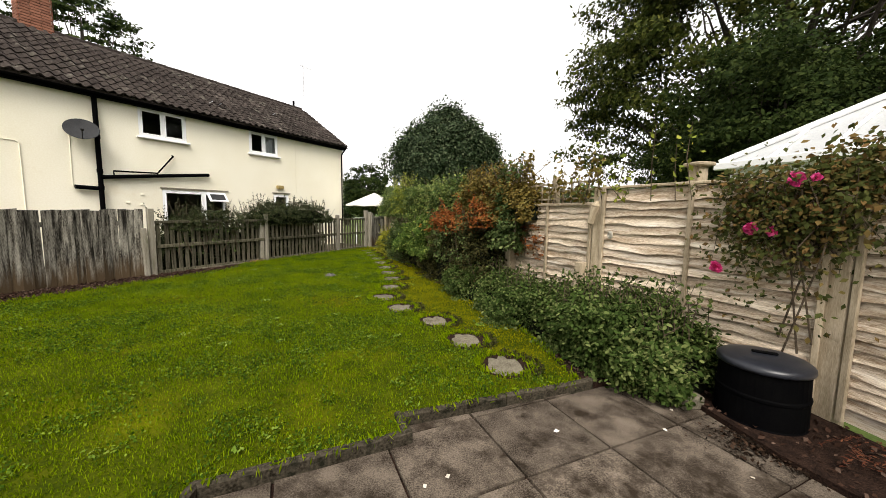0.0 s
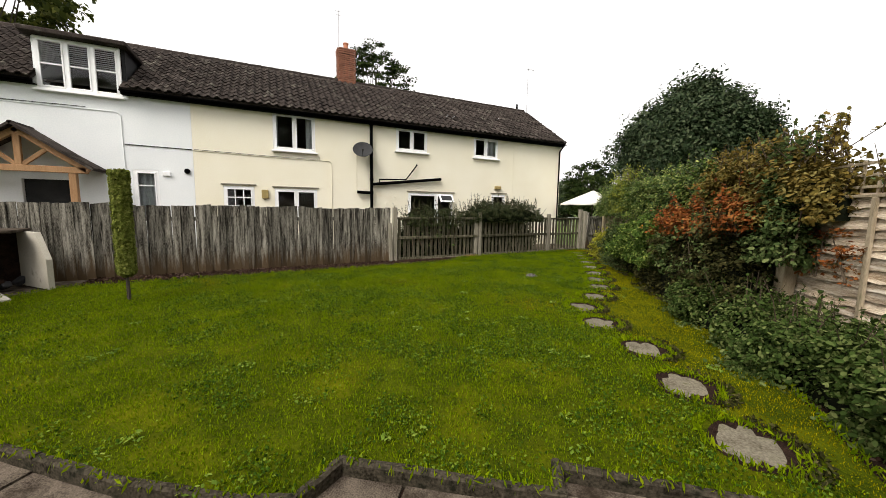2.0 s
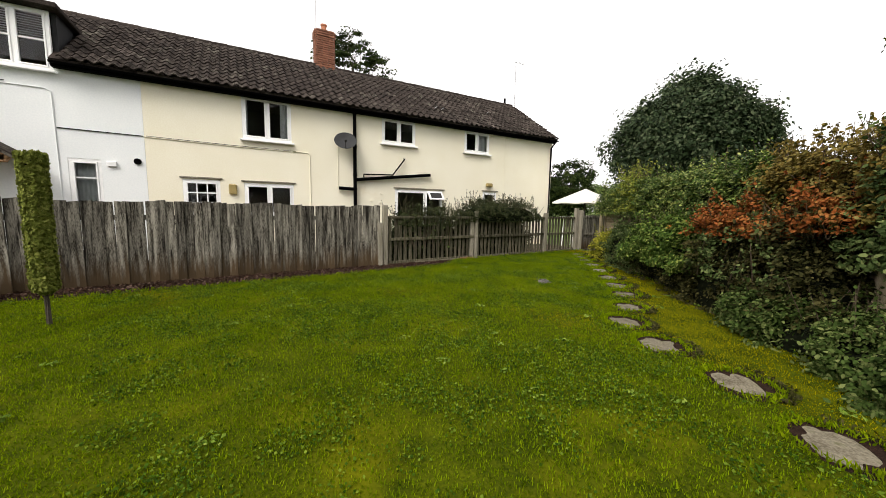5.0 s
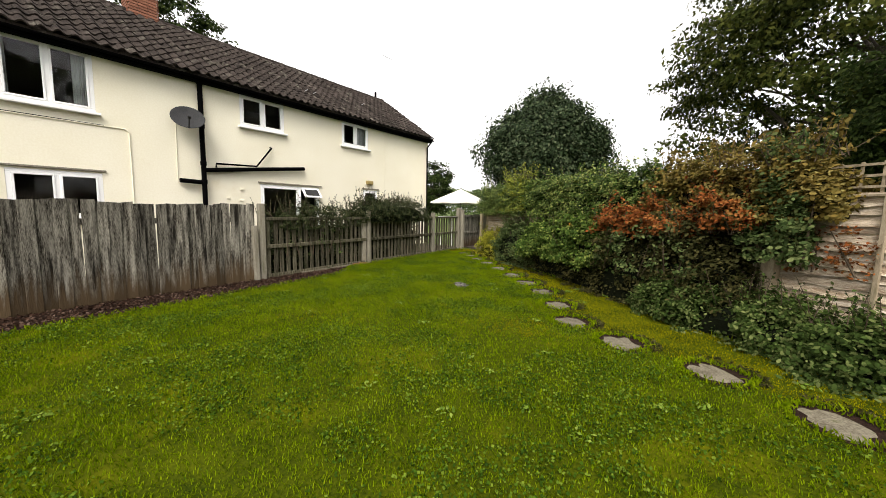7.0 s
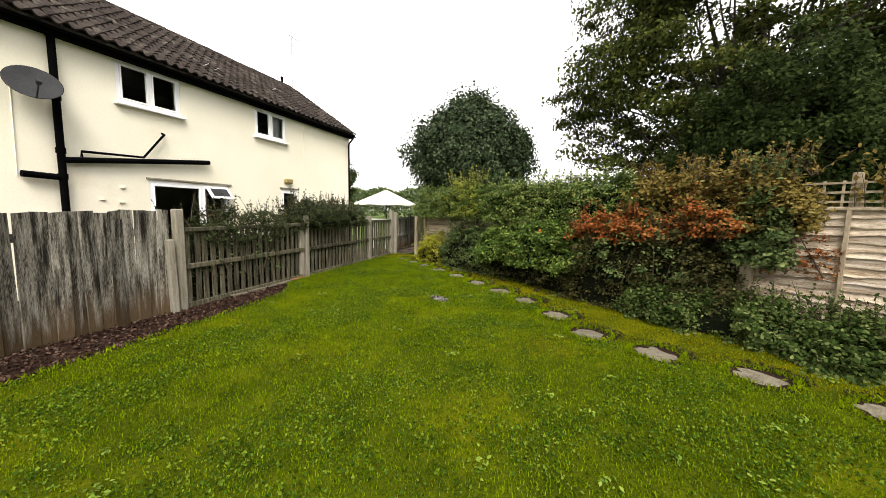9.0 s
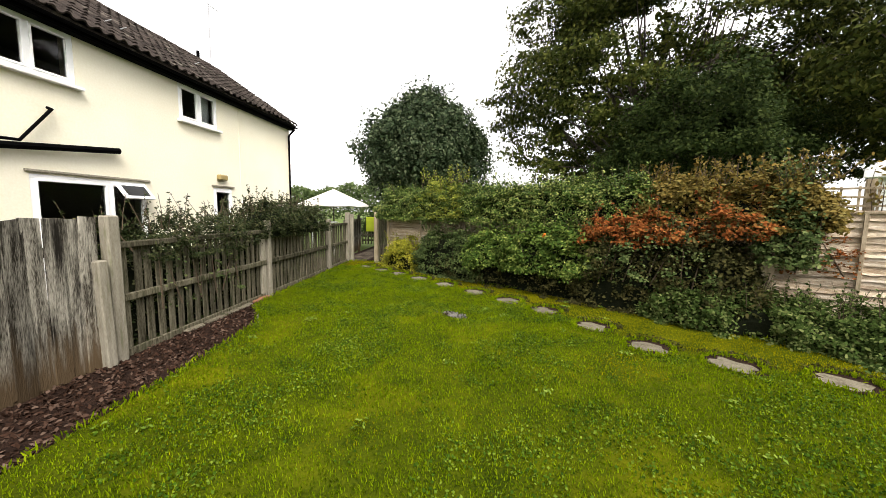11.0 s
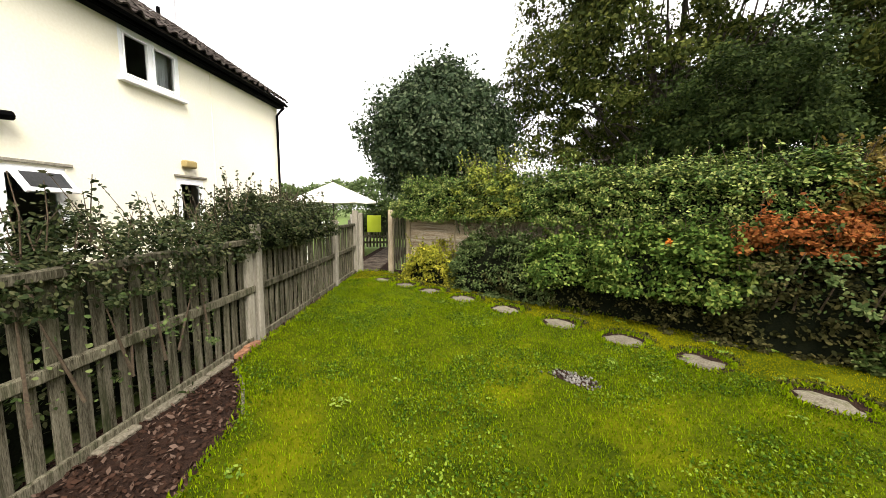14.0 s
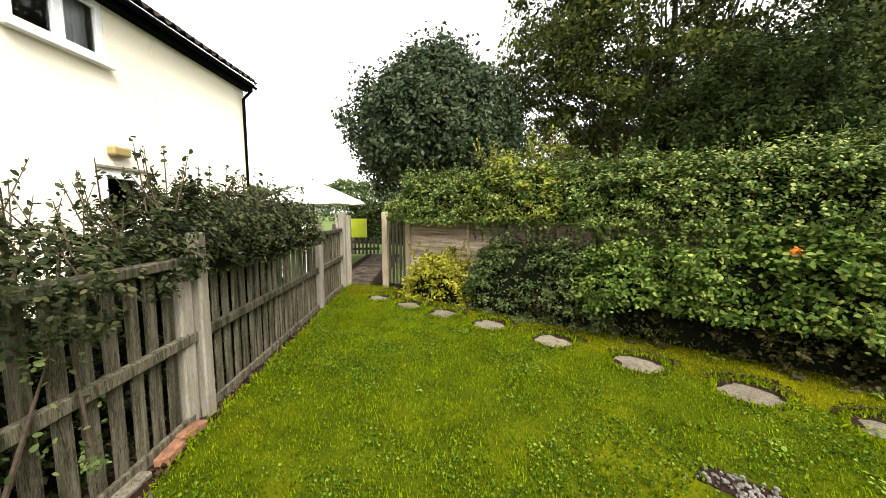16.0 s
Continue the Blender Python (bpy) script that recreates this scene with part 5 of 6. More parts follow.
rc = np.random.default_rng(62)
P = np.stack([rc.uniform(-9.3, 0.8, 330000), rc.uniform(-3.4, 12.2, 330000)], 1)
P = P[inside(P, LAWN)]
P = P[patchy(P, rc)]
for x, y, rr in STEPR:
    P = P[(P[:, 0] - x) ** 2 + (P[:, 1] - y) ** 2 > 0.1]
Q = np.c_[P, rc.uniform(0.010, 0.034, len(P))]
tagged(poly_mesh("clover", leaf_quads(Q, np.tile([0, 0, 1.0], (len(Q), 1)), 0.018, rc, 0.8, long=1.15), 4, L_CLOVER, lawn), kind="stuff")
# broad-leaved weeds in rosettes
W, WN = [], []
for k in range(80):
    x, y = rc.uniform(-8, 0.3), rc.uniform(-1, 11)
    if not inside(np.array([[x, y]]), LAWN)[0]:
        continue
    for i in range(rc.integers(9, 22)):
        a, q = rc.uniform(0, 6.3), rc.uniform(0.01, 0.085)
        W.append((x + q * math.cos(a), y + q * math.sin(a), rc.uniform(0.02, 0.04)))
        WN.append((0.3 * math.cos(a), 0.3 * math.sin(a), 1))
tagged(poly_mesh("weed_rosettes", leaf_quads(np.array(W), np.array(WN), 0.020, rc, 0.35, long=1.9), 4, L_DAISY, lawn), kind="stuff")
# grass hanging over edges, taller
P = []
for (ax, ay), (bx, by) in zip(LAWN, LAWN[1:] + LAWN[:1]):
    L = math.hypot(bx - ax, by - ay)
    for k in range(int(L * 130)):
        t = rc.random()
        P.append((ax + (bx - ax) * t + rc.normal(0, 0.02), ay + (by - ay) * t + rc.normal(0, 0.02)))
for x, y, rr in STEPR:
    for k in range(420):
        a = rc.uniform(0, 6.3)
        P.append((x + (0.28 + rc.normal(0, 0.025)) * math.cos(a), y + (0.255 + rc.normal(0, 0.025)) * math.sin(a)))
P = np.array(P)
Q = np.c_[P, rc.uniform(0.0, 0.05, len(P))]
tagged(poly_mesh("edge_tufts", leaf_quads(Q, rc.normal(0, 1, (len(Q), 3)) * np.array([1, 1, 0.2]), 0.013, rc, 0.3, long=4.5, down=-2.0), 4, L_GRASS, lawn), kind="stuff")

# dark tufts on the shrub side of the stones, which also deepen the turf lip's shade
TP = []
for x, y, rr in STEPR:
    for k in range(260):
        a = rc.uniform(-1.15, 1.15) + math.atan2(0.76, 0.65)
        q = rc.uniform(0.30, 0.40)
        TP.append((x + q * math.cos(a), y + q * 0.9 * math.sin(a), rc.uniform(0.0, 0.055)))
TP = np.array(TP)
tagged(poly_mesh("stone_tufts", leaf_quads(TP, rc.normal(0, 1, (len(TP), 3)), 0.018, rc, 0.4, long=2.0), 4, L_TWIGGY, lawn), kind="stuff")

# bark chips
bb = np.random.default_rng(63)
P = np.stack([bb.uniform(-9.6, -7.6, 26000), bb.uniform(-2.2, 12.1, 26000)], 1)
P = P[inside(P, BED)]
Q = np.c_[P, bb.uniform(-0.012, 0.012, len(P))]
M_CHIP = leafmat("bark_chip", (0.010, 0.006, 0.004), (0.040, 0.021, 0.014), (0.15, 0.105, 0.08), rough=0.9, through=0.0, spec=0.03)
tagged(poly_mesh("bark_chips", leaf_quads(Q, np.tile([0, 0, 1.0], (len(Q), 1)), 0.026, bb, 0.6, long=1.8), 4, M_CHIP, bpy.data.objects["bark_bed"]), kind="stuff")
P = np.stack([bb.uniform(-8.4, 3.6, 22000), bb.uniform(2.7, 12.6, 22000)], 1)
P = P[inside(P, BED2)]
Q = np.c_[P, bb.uniform(-0.012, 0.01, len(P))]
tagged(poly_mesh("leaf_litter", leaf_quads(Q, np.tile([0, 0, 1.0], (len(Q), 1)), 0.028, bb, 0.5, long=1.6), 4, M_CHIP, bpy.data.objects["shrub_bed"]), kind="stuff")
old_me = brick_me.copy()
old_me.materials.clear()
old_me.materials.append(mat("old_brick", (0.10, 0.05, 0.03), (0.27, 0.13, 0.07), 9, 0.95, 60, 0.7, stain=(0.05, 0.03, 0.02), stain_scale=7, stain_at=0.5, vary=0.3))
# old bricks and tile ends along the fence foot
for s, o, a in ((6.98, 0.07, 84), (6.76, 0.09, 99)):
    x, y = fpt(s, o)
    b = link_mesh("brick", old_me, None, None, m=pose(x, y, -0.015, rngp.uniform(-6, 6), rngp.uniform(-6, 6), a) @ Matrix.Diagonal((1.05, 0.9, 0.8, 1)))
    tagged(b, "worn orange-red brick edging at the fence's foot", "brick", "loose bricks")
for s, l, a in ((6.42, 0.34, 91), (6.08, 0.28, 94), (5.72, 0.36, 89), (5.3, 0.32, 92)):
    x, y = fpt(s, 0.06)
    b = part("flat_stone", boxed(-l / 2, l / 2, -0.035, 0.045, -0.03, 0.02, bevel=0.012), M_STONE, None, m=pose(x, y, 0, rngp.uniform(-5, 5), rngp.uniform(-3, 3), a))
    tagged(b, "pale flat stone lying along the fence's foot", "stone", "stones at the fence")
# wooden edging board round the end of the bark bed
for (ax, ay), (bx, by) in (((-8.7, 6.42), (-8.42, 6.12)), ((-8.42, 6.12), (-8.12, 5.65))):
    L = math.hypot(bx - ax, by - ay)
    tagged(part("edging_board", boxed(0, L, -0.012, 0.012, -0.08, 0.02, bevel=0.004), M_PICKET, None, m=along(ax, ay, bx, by)), "thin timber edging board round the bark bed", "edging board", "bed edging")

# fallen leaves and petals on the paving
FP = np.stack([bb.uniform(-2, 2, 46), bb.uniform(-0.6, 4.2, 46)], 1)
FP = FP[inside(FP, PATIO)]
M_PALE = leafmat("fallen_petal", (0.35, 0.28, 0.2), (0.6, 0.55, 0.48), (0.75, 0.72, 0.68), through=0.1)
fl = thing("fallen_leaves", "pale fallen leaves and petals scattered on the patio", "leaves", kind="stuff")
poly_mesh("fallen_leaf", leaf_quads(np.c_[FP, np.full(len(FP), -0.045)], np.tile([0, 0, 1.0], (len(FP), 1)), 0.034, bb, 0.15, long=1.2), 4, M_PALE, fl)

# ---- fittings on the cream house ----
def pipe(name, pts, r, material, parent, label=""):
    bm = bmesh.new()
    tube(bm, pts, r, 10)
    return part(name, bm, material, parent, label, smooth=False)


dp = pipe("soil_pipe", [(0.09, 4.37, 0.0), (0.09, 4.37, 4.46)], 0.055, M_BLACK, cream, "black vertical soil pipe")
for zz in (2.05, 2.5, 3.4, 4.44):
    bm = bmesh.new()
    tube(bm, [(0.09, 4.37, zz - 0.05), (0.09, 4.37, zz + 0.05)], 0.068, 12)
    part("collar", bm, M_BLACK, dp)
pipe("waste_pipe", [(0.09, 4.39, 2.34), (0.09, 5.6, 2.48), (0.09, 7.12, 2.65)], 0.055, M_BLACK, cream, "black sloping waste pipe")
pipe("waste_pipe", [(0.08, 4.66, 2.43), (0.08, 4.66, 2.53), (0.08, 5.68, 2.57), (0.08, 6.12, 3.13), (0.0, 6.12, 3.15)], 0.024, M_BLACK, cream)
pipe("waste_pipe", [(0.09, 3.86, 2.05), (0.09, 4.37, 2.03)], 0.055, M_BLACK, cream)
pipe("corner_downpipe", [(OV + 0.04, 13.22, 4.42), (0.06, 13.2, 4.2), (0.06, 13.2, 0.0)], 0.036, M_BLACK, cream)
pipe("cable", [(0.012, -0.90, 3.10), (0.012, 1.27, 3.06), (0.012, 2.93, 3.06), (0.012, 3.0, 3.0), (0.012, 3.0, 0.5)], 0.011, M_CREAM, cream)
pipe("cable", [(0.012, -0.88, 3.12), (0.012, 1.25, 3.08), (0.012, 2.6, 3.075)], 0.008, M_BLACK, cream)
pipe("cable", [(0.012, 3.86, 3.42), (0.012, 3.84, 2.03)], 0.008, M_CREAM, cream)
pipe("cable", [(0.012, 10.62, 4.55), (0.012, 10.62, 2.0)], 0.007, M_CREAM, cream)
dish = thing("satellite_dish", "dark grey oval satellite dish on a wall bracket", "")
del dish["label"]
dish.parent = cream
dish.matrix_basis = pose(0.30, 4.02, 3.50, 0, 66, -14)
bm = bmesh.new()
rings = []
for r, z in ((0.0, -0.05), (0.1, -0.045), (0.2, -0.03), (0.3, 0.0), (0.305, 0.012), (0.29, 0.012), (0.2, -0.015), (0.1, -0.03), (0.0, -0.035)):
    rings.append([bm.verts.new((r * 0.95 * math.cos(2 * math.pi * k / 28) + 1e-5 * k, r * 1.12 * math.sin(2 * math.pi * k / 28), z)) for k in range(28)])
for r0, r1 in zip(rings, rings[1:]):
    for k in range(28):
        bm.faces.new((r0[k], r0[(k + 1) % 28], r1[(k + 1) % 28], r1[k]))
part("reflector", bm, M_DISH, dish, smooth=True)
bm = bmesh.new()
tube(bm, [(0.28, 0, 0.0), (0.2, 0, 0.3)], 0.012, 6)
box(bm, 0.15, 0.22, -0.03, 0.03, 0.27, 0.36)
part("feed_arm", bm, M_DISH, dish)
bm = bmesh.new()
tube(bm, [(0, 0, -0.04), (0, 0, -0.3)], 0.02, 6)
part("bracket", bm, M_BLACK, dish)
lamp = part("wall_lamp", boxed(0.0, 0.12, 9.68, 9.98, 2.36, 2.50, bevel=0.025), M_YELLOW, cream, "oval bulkhead lamp with a dull yellow cover")
part("alarm_box", boxed(0.0, 0.07, 0.84, 1.04, 1.74, 2.02, bevel=0.02), M_YELLOW, cream, "ochre alarm box")
for y, z in ((5.25, 1.9), (5.22, 1.6), (5.3, 1.3), (4.9, 1.65)):
    part("wall_block", boxed(0.0, 0.03, y, y + 0.09, z, z + 0.05, bevel=0.006), M_CREAM, cream)
for ya, yb, z in ((-0.26, 0.70, 2.14), (1.15, 2.58, 2.11), (5.74, 7.78, 2.13), (9.50, 10.32, 2.18)):
    part("lintel_drip", boxed(0.0, 0.035, ya, yb, z, z + 0.04, bevel=0.006), M_POST, cream, "grey weathered lintel edge")
# lead patches and slipped tiles
bm = bmesh.new()
for y, c in ((7.6, 3), (7.9, 3), (10.4, 5)):
    dd = 0.3 * c
    x = OV - math.cos(SLOPE) * dd
    z = EZ - OV * math.tan(SLOPE) + math.sin(SLOPE) * dd + 0.2
    box(bm, -0.12, 0.12, -0.02, 0.02, 0, 0.01, Matrix.Translation((x, y, z)) @ pose(0, 0, 0, 0, -math.degrees(SLOPE), 50))
tagged(part("roof_patch", bm, M_STEEL, cream), kind="stuff")

# ---- white house: porch, cables, vents ----
pipe("cable", [(0.012, -6.3, 3.96), (0.012, -2.6, 3.97), (0.012, -2.5, 3.9), (0.012, -2.48, 1.2)], 0.010, M_WHITE, whouse)
pipe("cable", [(0.012, -2.46, 3.13), (0.012, -0.94, 3.11)], 0.010, M_BLACK, whouse)
pipe("cable", [(0.016, -6.2, 3.99), (0.016, -3.2, 4.02)], 0.008, M_BLACK, whouse)
bm = bmesh.new()
tube(bm, [(0.0, -1.08, 2.48), (0.035, -1.08, 2.48)], 0.075, 20)
part("vent_cover", bm, M_BLACK, whouse, "round black vent cover")
part("meter_box", boxed(0, 0.05, -1.66, -1.48, 2.32, 2.44, bevel=0.008), M_UPVC, whouse)
bm = bmesh.new()
tube(bm, [(-2.2, -7.0, 6.0), (-2.2, -7.0, 7.1)], 0.02, 6)
tube(bm, [(-2.2, -7.0, 6.0), (0.1, -6.6, 4.55), (0.1, -5.9, 3.9)], 0.02, 6)
part("aerial_cable", bm, M_STEEL, whouse)
bm = bmesh.new()
lathe(bm, [(0.0, -0.04), (0.15, -0.03), (0.28, 0.0), (0.28, 0.012), (0.14, -0.015), (0.0, -0.025)], 20)
part("roof_dish", bm, M_DISH, whouse, "grey satellite dish on the roof", pose(-2.3, -7.25, 6.75, 0, 70, 20))
bm = bmesh.new()
tube(bm, [(-1.5, -9.3, 5.4), (-1.5, -9.3, 7.4)], 0.09, 10)
part("boiler_flue", bm, M_STEEL, whouse)

porch = thing("porch", "oak-framed porch with a small tiled gable roof", "porch", pose(HX + 0.0, -4.25, 0))
PW, PD, PE, PA = 1.26, 0.75, 2.36, 3.28
for s in (-1, 1):
    part("post", boxed(PD - 0.16, PD - 0.02, s * 0.92 - 0.07, s * 0.92 + 0.07, 0, PE - 0.12, bevel=0.008), M_OAK, porch)
    L = math.hypot(PW, PA - PE)
    a = math.degrees(math.atan2(PA - PE, PW))
    part("rafter", boxed(PD - 0.1, PD, -0.02, L, -0.13, 0.0, pose(0, -s * 0, 0), 0.006), M_OAK, porch, m=pose(0, s * PW, PE) @ pose(0, 0, 0, 0, 0, 0 if s < 0 else 180) @ (pose(0, 0, 0, a, 0, 0) if s < 0 else Matrix.Translation((-2 * PD + 0.1, 0, 0)) @ pose(0, 0, 0, a, 0, 0)))
    part("strut", boxed(PD - 0.09, PD - 0.03, -0.045, 0.045, 0, 0.62, None, 0.006), M_OAK, porch, m=pose(0, s * 0.06, PE + 0.04, -s * 48, 0, 0))
    rf = part("porch_roof", boxed(-0.0, PD + 0.16, -0.12, L + 0.06, 0.0, 0.05), M_TILE, porch, "small slope of dark tiles", m=pose(0, s * PW, PE + 0.02) @ (pose(0, 0, 0, a, 0, 0) if s < 0 else Matrix.Diagonal((1, -1, 1, 1)) @ pose(0, 0, 0, a, 0, 0)))
    for r in range(6):
        for c in range(4):
            part("roof_tile", boxed(0.015 + c * 0.225, 0.225 + c * 0.225, -0.13 + r * 0.265, 0.16 + r * 0.265, 0.055, 0.08, pose(0, 0, 0.0, -3, 0, 0)), M_TILE, rf)
part("tie_beam", boxed(PD - 0.14, PD, -PW + 0.06, PW - 0.06, PE - 0.12, PE + 0.03, bevel=0.008), M_OAK, porch)
part("king_post", boxed(PD - 0.1, PD - 0.01, -0.06, 0.06, PE + 0.03, PA - 0.1, bevel=0.006), M_OAK, porch)

# ---- shed, bunker and column tree ----
shed = thing("garden_shed", "grey-brown timber shed with a green felt roof and windows", "shed", along(-7.3, -3.98, -4.5, -3.35))
SL, SH = 2.9, 1.62
for k in range(11):
    z = k * 0.075
    part("shiplap_board", boxed(0, SL, -0.012, 0.012, z, z + 0.073, pose(0, 0, 0, 0, 0, 0), 0.003), M_SHED, shed, m=pose(0, 0, 0.0) @ pose(0, 0, 0, 0, 0, 0))
for k in range(11, 21):
    z = k * 0.075
    part("corner_board", boxed(0, 0.28, -0.012, 0.012, z, z + 0.073, None, 0.003), M_SHED, shed)
part("side_wall", boxed(-0.012, 0.012, -1.9, 0.0, 0, SH), M_SHED, shed)
part("back_wall", boxed(0, SL, -1.92, -1.9, 0, SH), M_SHED, shed)
part("window_sill", boxed(0.28, SL, -0.02, 0.05, 0.83, 0.87, bevel=0.005), M_SHED, shed)
part("window_pane", boxed(0.28, SL, -0.006, 0.0, 0.87, 1.52), M_GLASS, shed)
for k in range(6):
    x = 0.3 + k * 0.44
    part("glazing_bar", boxed(x, x + 0.035, -0.015, 0.02, 0.87, 1.52, bevel=0.004), M_CONC, shed)
part("head_board", boxed(0, SL, -0.015, 0.025, 1.52, 1.62, bevel=0.004), M_SHED, shed)
part("inner_floor", boxed(0.02, SL, -1.88, -0.02, 0.0, 0.03), M_DARKROOM, shed)
bm = bmesh.new()
pr = [(0.22, 1.56), (-0.95, 2.12), (-2.1, 1.56), (-2.1, 1.52), (-0.95, 2.07), (0.22, 1.52)]
f0 = [bm.verts.new((-0.2 + (0.5 if i in (1, 4) else 0), y, z)) for i, (y, z) in enumerate(pr)]
f1 = [bm.verts.new((SL + 0.1, y, z)) for y, z in pr]
bm.faces.new(f0)
bm.faces.new(f1[::-1])
for i in range(6):
    bm.faces.new((f0[i], f0[(i + 1) % 6], f1[(i + 1) % 6], f1[i]))
bmesh.ops.recalc_face_normals(bm, faces=bm.faces)
sr = part("shed_roof", bm, M_FELT, shed, "green-grey felt shingle roof")
for r in range(6):
    for c in range(10):
        part("shingle", boxed(-0.15 + c * 0.3 + (0.15 if r % 2 else 0), 0.145 + c * 0.3 + (0.15 if r % 2 else 0), 0, 0.24, 0.0, 0.012), M_FELT, sr, m=pose(0, 0.22 - r * 0.195, 1.57 + r * 0.0935, -25.6, 0, 0) @ Matrix.Translation((0, -0.24, 0)))

bunker = thing("concrete_bunker", "open-fronted concrete bunker filled with garden debris", "bunker", along(-7.04, -3.76, -7.17, -2.85))
bm = bmesh.new()


def slab_side(bm, x, t):
    prof = [(0.0, 0.0), (0.0, 0.52), (0.30, 0.98), (1.0, 0.98), (1.0, 0.0)]
    a = [bm.verts.new((x, y, z)) for y, z in prof]
    b = [bm.verts.new((x + t, y, z)) for y, z in prof]
    bm.faces.new(a)
    bm.faces.new(b[::-1])
    for i in range(5):
        bm.faces.new((a[i], a[(i + 1) % 5], b[(i + 1) % 5], b[i]))
    bmesh.ops.recalc_face_normals(bm, faces=bm.faces)


for x, turn in ((0.0, -6), (0.87, 34)):
    bm = bmesh.new()
    slab_side(bm, 0, 0.08)
    part("side_slab", bm, M_CONC, bunker, m=pose(x, 0.9, 0, 0, 0, turn) @ pose(0, -0.9, 0))
part("lid", boxed(-0.04, 1.0, 0.22, 1.05, 0.98, 1.03, bevel=0.01), M_SLAB, bunker)
# soil material on the back slab: the inside's shade put into its colour
part("shade_back_slab", boxed(0.08, 0.87, 0.95, 1.0, 0, 0.98), M_SOIL, bunker)
rb2 = random.Random(9)
# debris in dark materials, which also paints the bunker's inside as shaded
for k in range(26):
    bm = bmesh.new()
    box(bm, -0.09, 0.09, -0.06, 0.06, -0.05, 0.05, pose(0, 0, 0, rb2.uniform(-50, 50), rb2.uniform(-50, 50), rb2.uniform(0, 180)), 0.015)
    y = rb2.uniform(0.2, 0.85)
    ob = part("debris_lump", bm, M_DISH if k % 3 else M_SOIL, None, m=pose(0, 0, 0))
    ob.matrix_basis = bunker.matrix_basis @ pose(rb2.uniform(0.18, 0.85), y, 0.06 + rb2.uniform(0, 0.28) * y)
    tagged(ob, "lump of broken pots and logs, darkened as in the bunker's shade", "debris", "bunker debris")
for k, (x, y) in enumerate(((-6.35, -3.55), (-6.75, -2.95))):
    tagged(part("loose_slab", boxed(-0.34, 0.34, -0.28, 0.28, -0.06, 0.035, bevel=0.01), M_CONC, None, m=pose(x, y, 0, 0, 0, 28 + 6 * k)), "pale loose concrete slab on the ground", "slab", "loose slabs")
pot = part("plant_pot", bmesh.new(), M_UPVC, None, m=pose(-6.45, -3.75, 0.03))
bm = bmesh.new()
lathe(bm, [(0.06, 0), (0.085, 0.14), (0.1, 0.15), (0.09, 0.16), (0.06, 0.1)], 14)
bm.to_mesh(pot.data)
bm.free()
tagged(pot, "small white plant pot on a slab", "pot")

col = thing("column_tree", "slim clipped green column tree on a bare stem", "tree", pose(-6.05, -0.97, 0))
bm = bmesh.new()
tube(bm, [(0, 0, -0.05), (0.01, 0, 0.45), (0, 0, 1.9)], [0.028, 0.024, 0.012], 8)
part("stem", bm, M_BARK, col)
rt = np.random.default_rng(71)
n = 9000
zz = rt.uniform(0.38, 2.0, n)
aa = rt.uniform(0, 2 * math.pi, n)
prof = 0.118 * np.clip((zz - 0.36) / 0.08, 0.4, 1) * np.clip((2.1 - zz) / 0.06, 0.3, 1)
rr = prof * (1 - np.abs(rt.normal(0, 0.12, n))) * (1 + 0.06 * np.sin(aa * 9))
P = np.stack([rr * np.cos(aa), rr * np.sin(aa), zz], 1)
poly_mesh("foliage", leaf_quads(P, np.stack([np.cos(aa), np.sin(aa), 0.3 * np.ones(n)], 1), 0.034, rt, 0.6, down=1.0), 4, L_MOSS, col)
# dark core drawn in place of the shade behind the leaves
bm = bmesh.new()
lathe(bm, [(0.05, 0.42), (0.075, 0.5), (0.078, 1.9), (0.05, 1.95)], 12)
part("shade_core", bm, L_CORE, col)

# ---- compost bin, plant pot, climbing rose ----
cb = thing("compost_bin", "round black plastic compost bin with a domed lid", "compost bin", pose(1.96, 4.06, -0.055) @ Matrix.Scale(0.9, 4))
bm = bmesh.new()
lathe(bm, [(0.335, 0), (0.33, 0.04), (0.318, 0.06), (0.315, 0.27), (0.322, 0.28), (0.322, 0.30), (0.312, 0.31), (0.305, 0.52), (0.29, 0.52)], 36)
part("bin_body", bm, M_BLACK, cb, smooth=False)
bm = bmesh.new()
lathe(bm, [(0.325, 0.51), (0.33, 0.525), (0.325, 0.55), (0.30, 0.568), (0.2, 0.592), (0.08, 0.60), (0.06, 0.598), (0.02, 0.598)], 36)
lid = part("lid", bm, mat("lid_plastic", (0.006, 0.007, 0.010), (0.016, 0.018, 0.024), 4, 0.34, 60, 0.1, spec=0.4), cb, smooth=True)
part("lid_handle", boxed(-0.09, 0.09, -0.018, 0.018, 0.599, 0.62, bevel=0.008), M_BLACK, lid)
tr = thing("planter", "small pale plastic trough half hidden by leaves", "planter", pose(1.5, 3.98, -0.055, 0, 0, 40))
part("trough", boxed(-0.1, 0.1, -0.06, 0.06, 0, 0.11, bevel=0.015), M_STONE, tr)

fe = thing("fern", "small fern with reddish-brown fronds beside the bin", "fern", pose(2.42, 3.6, -0.05))
rf = np.random.default_rng(83)
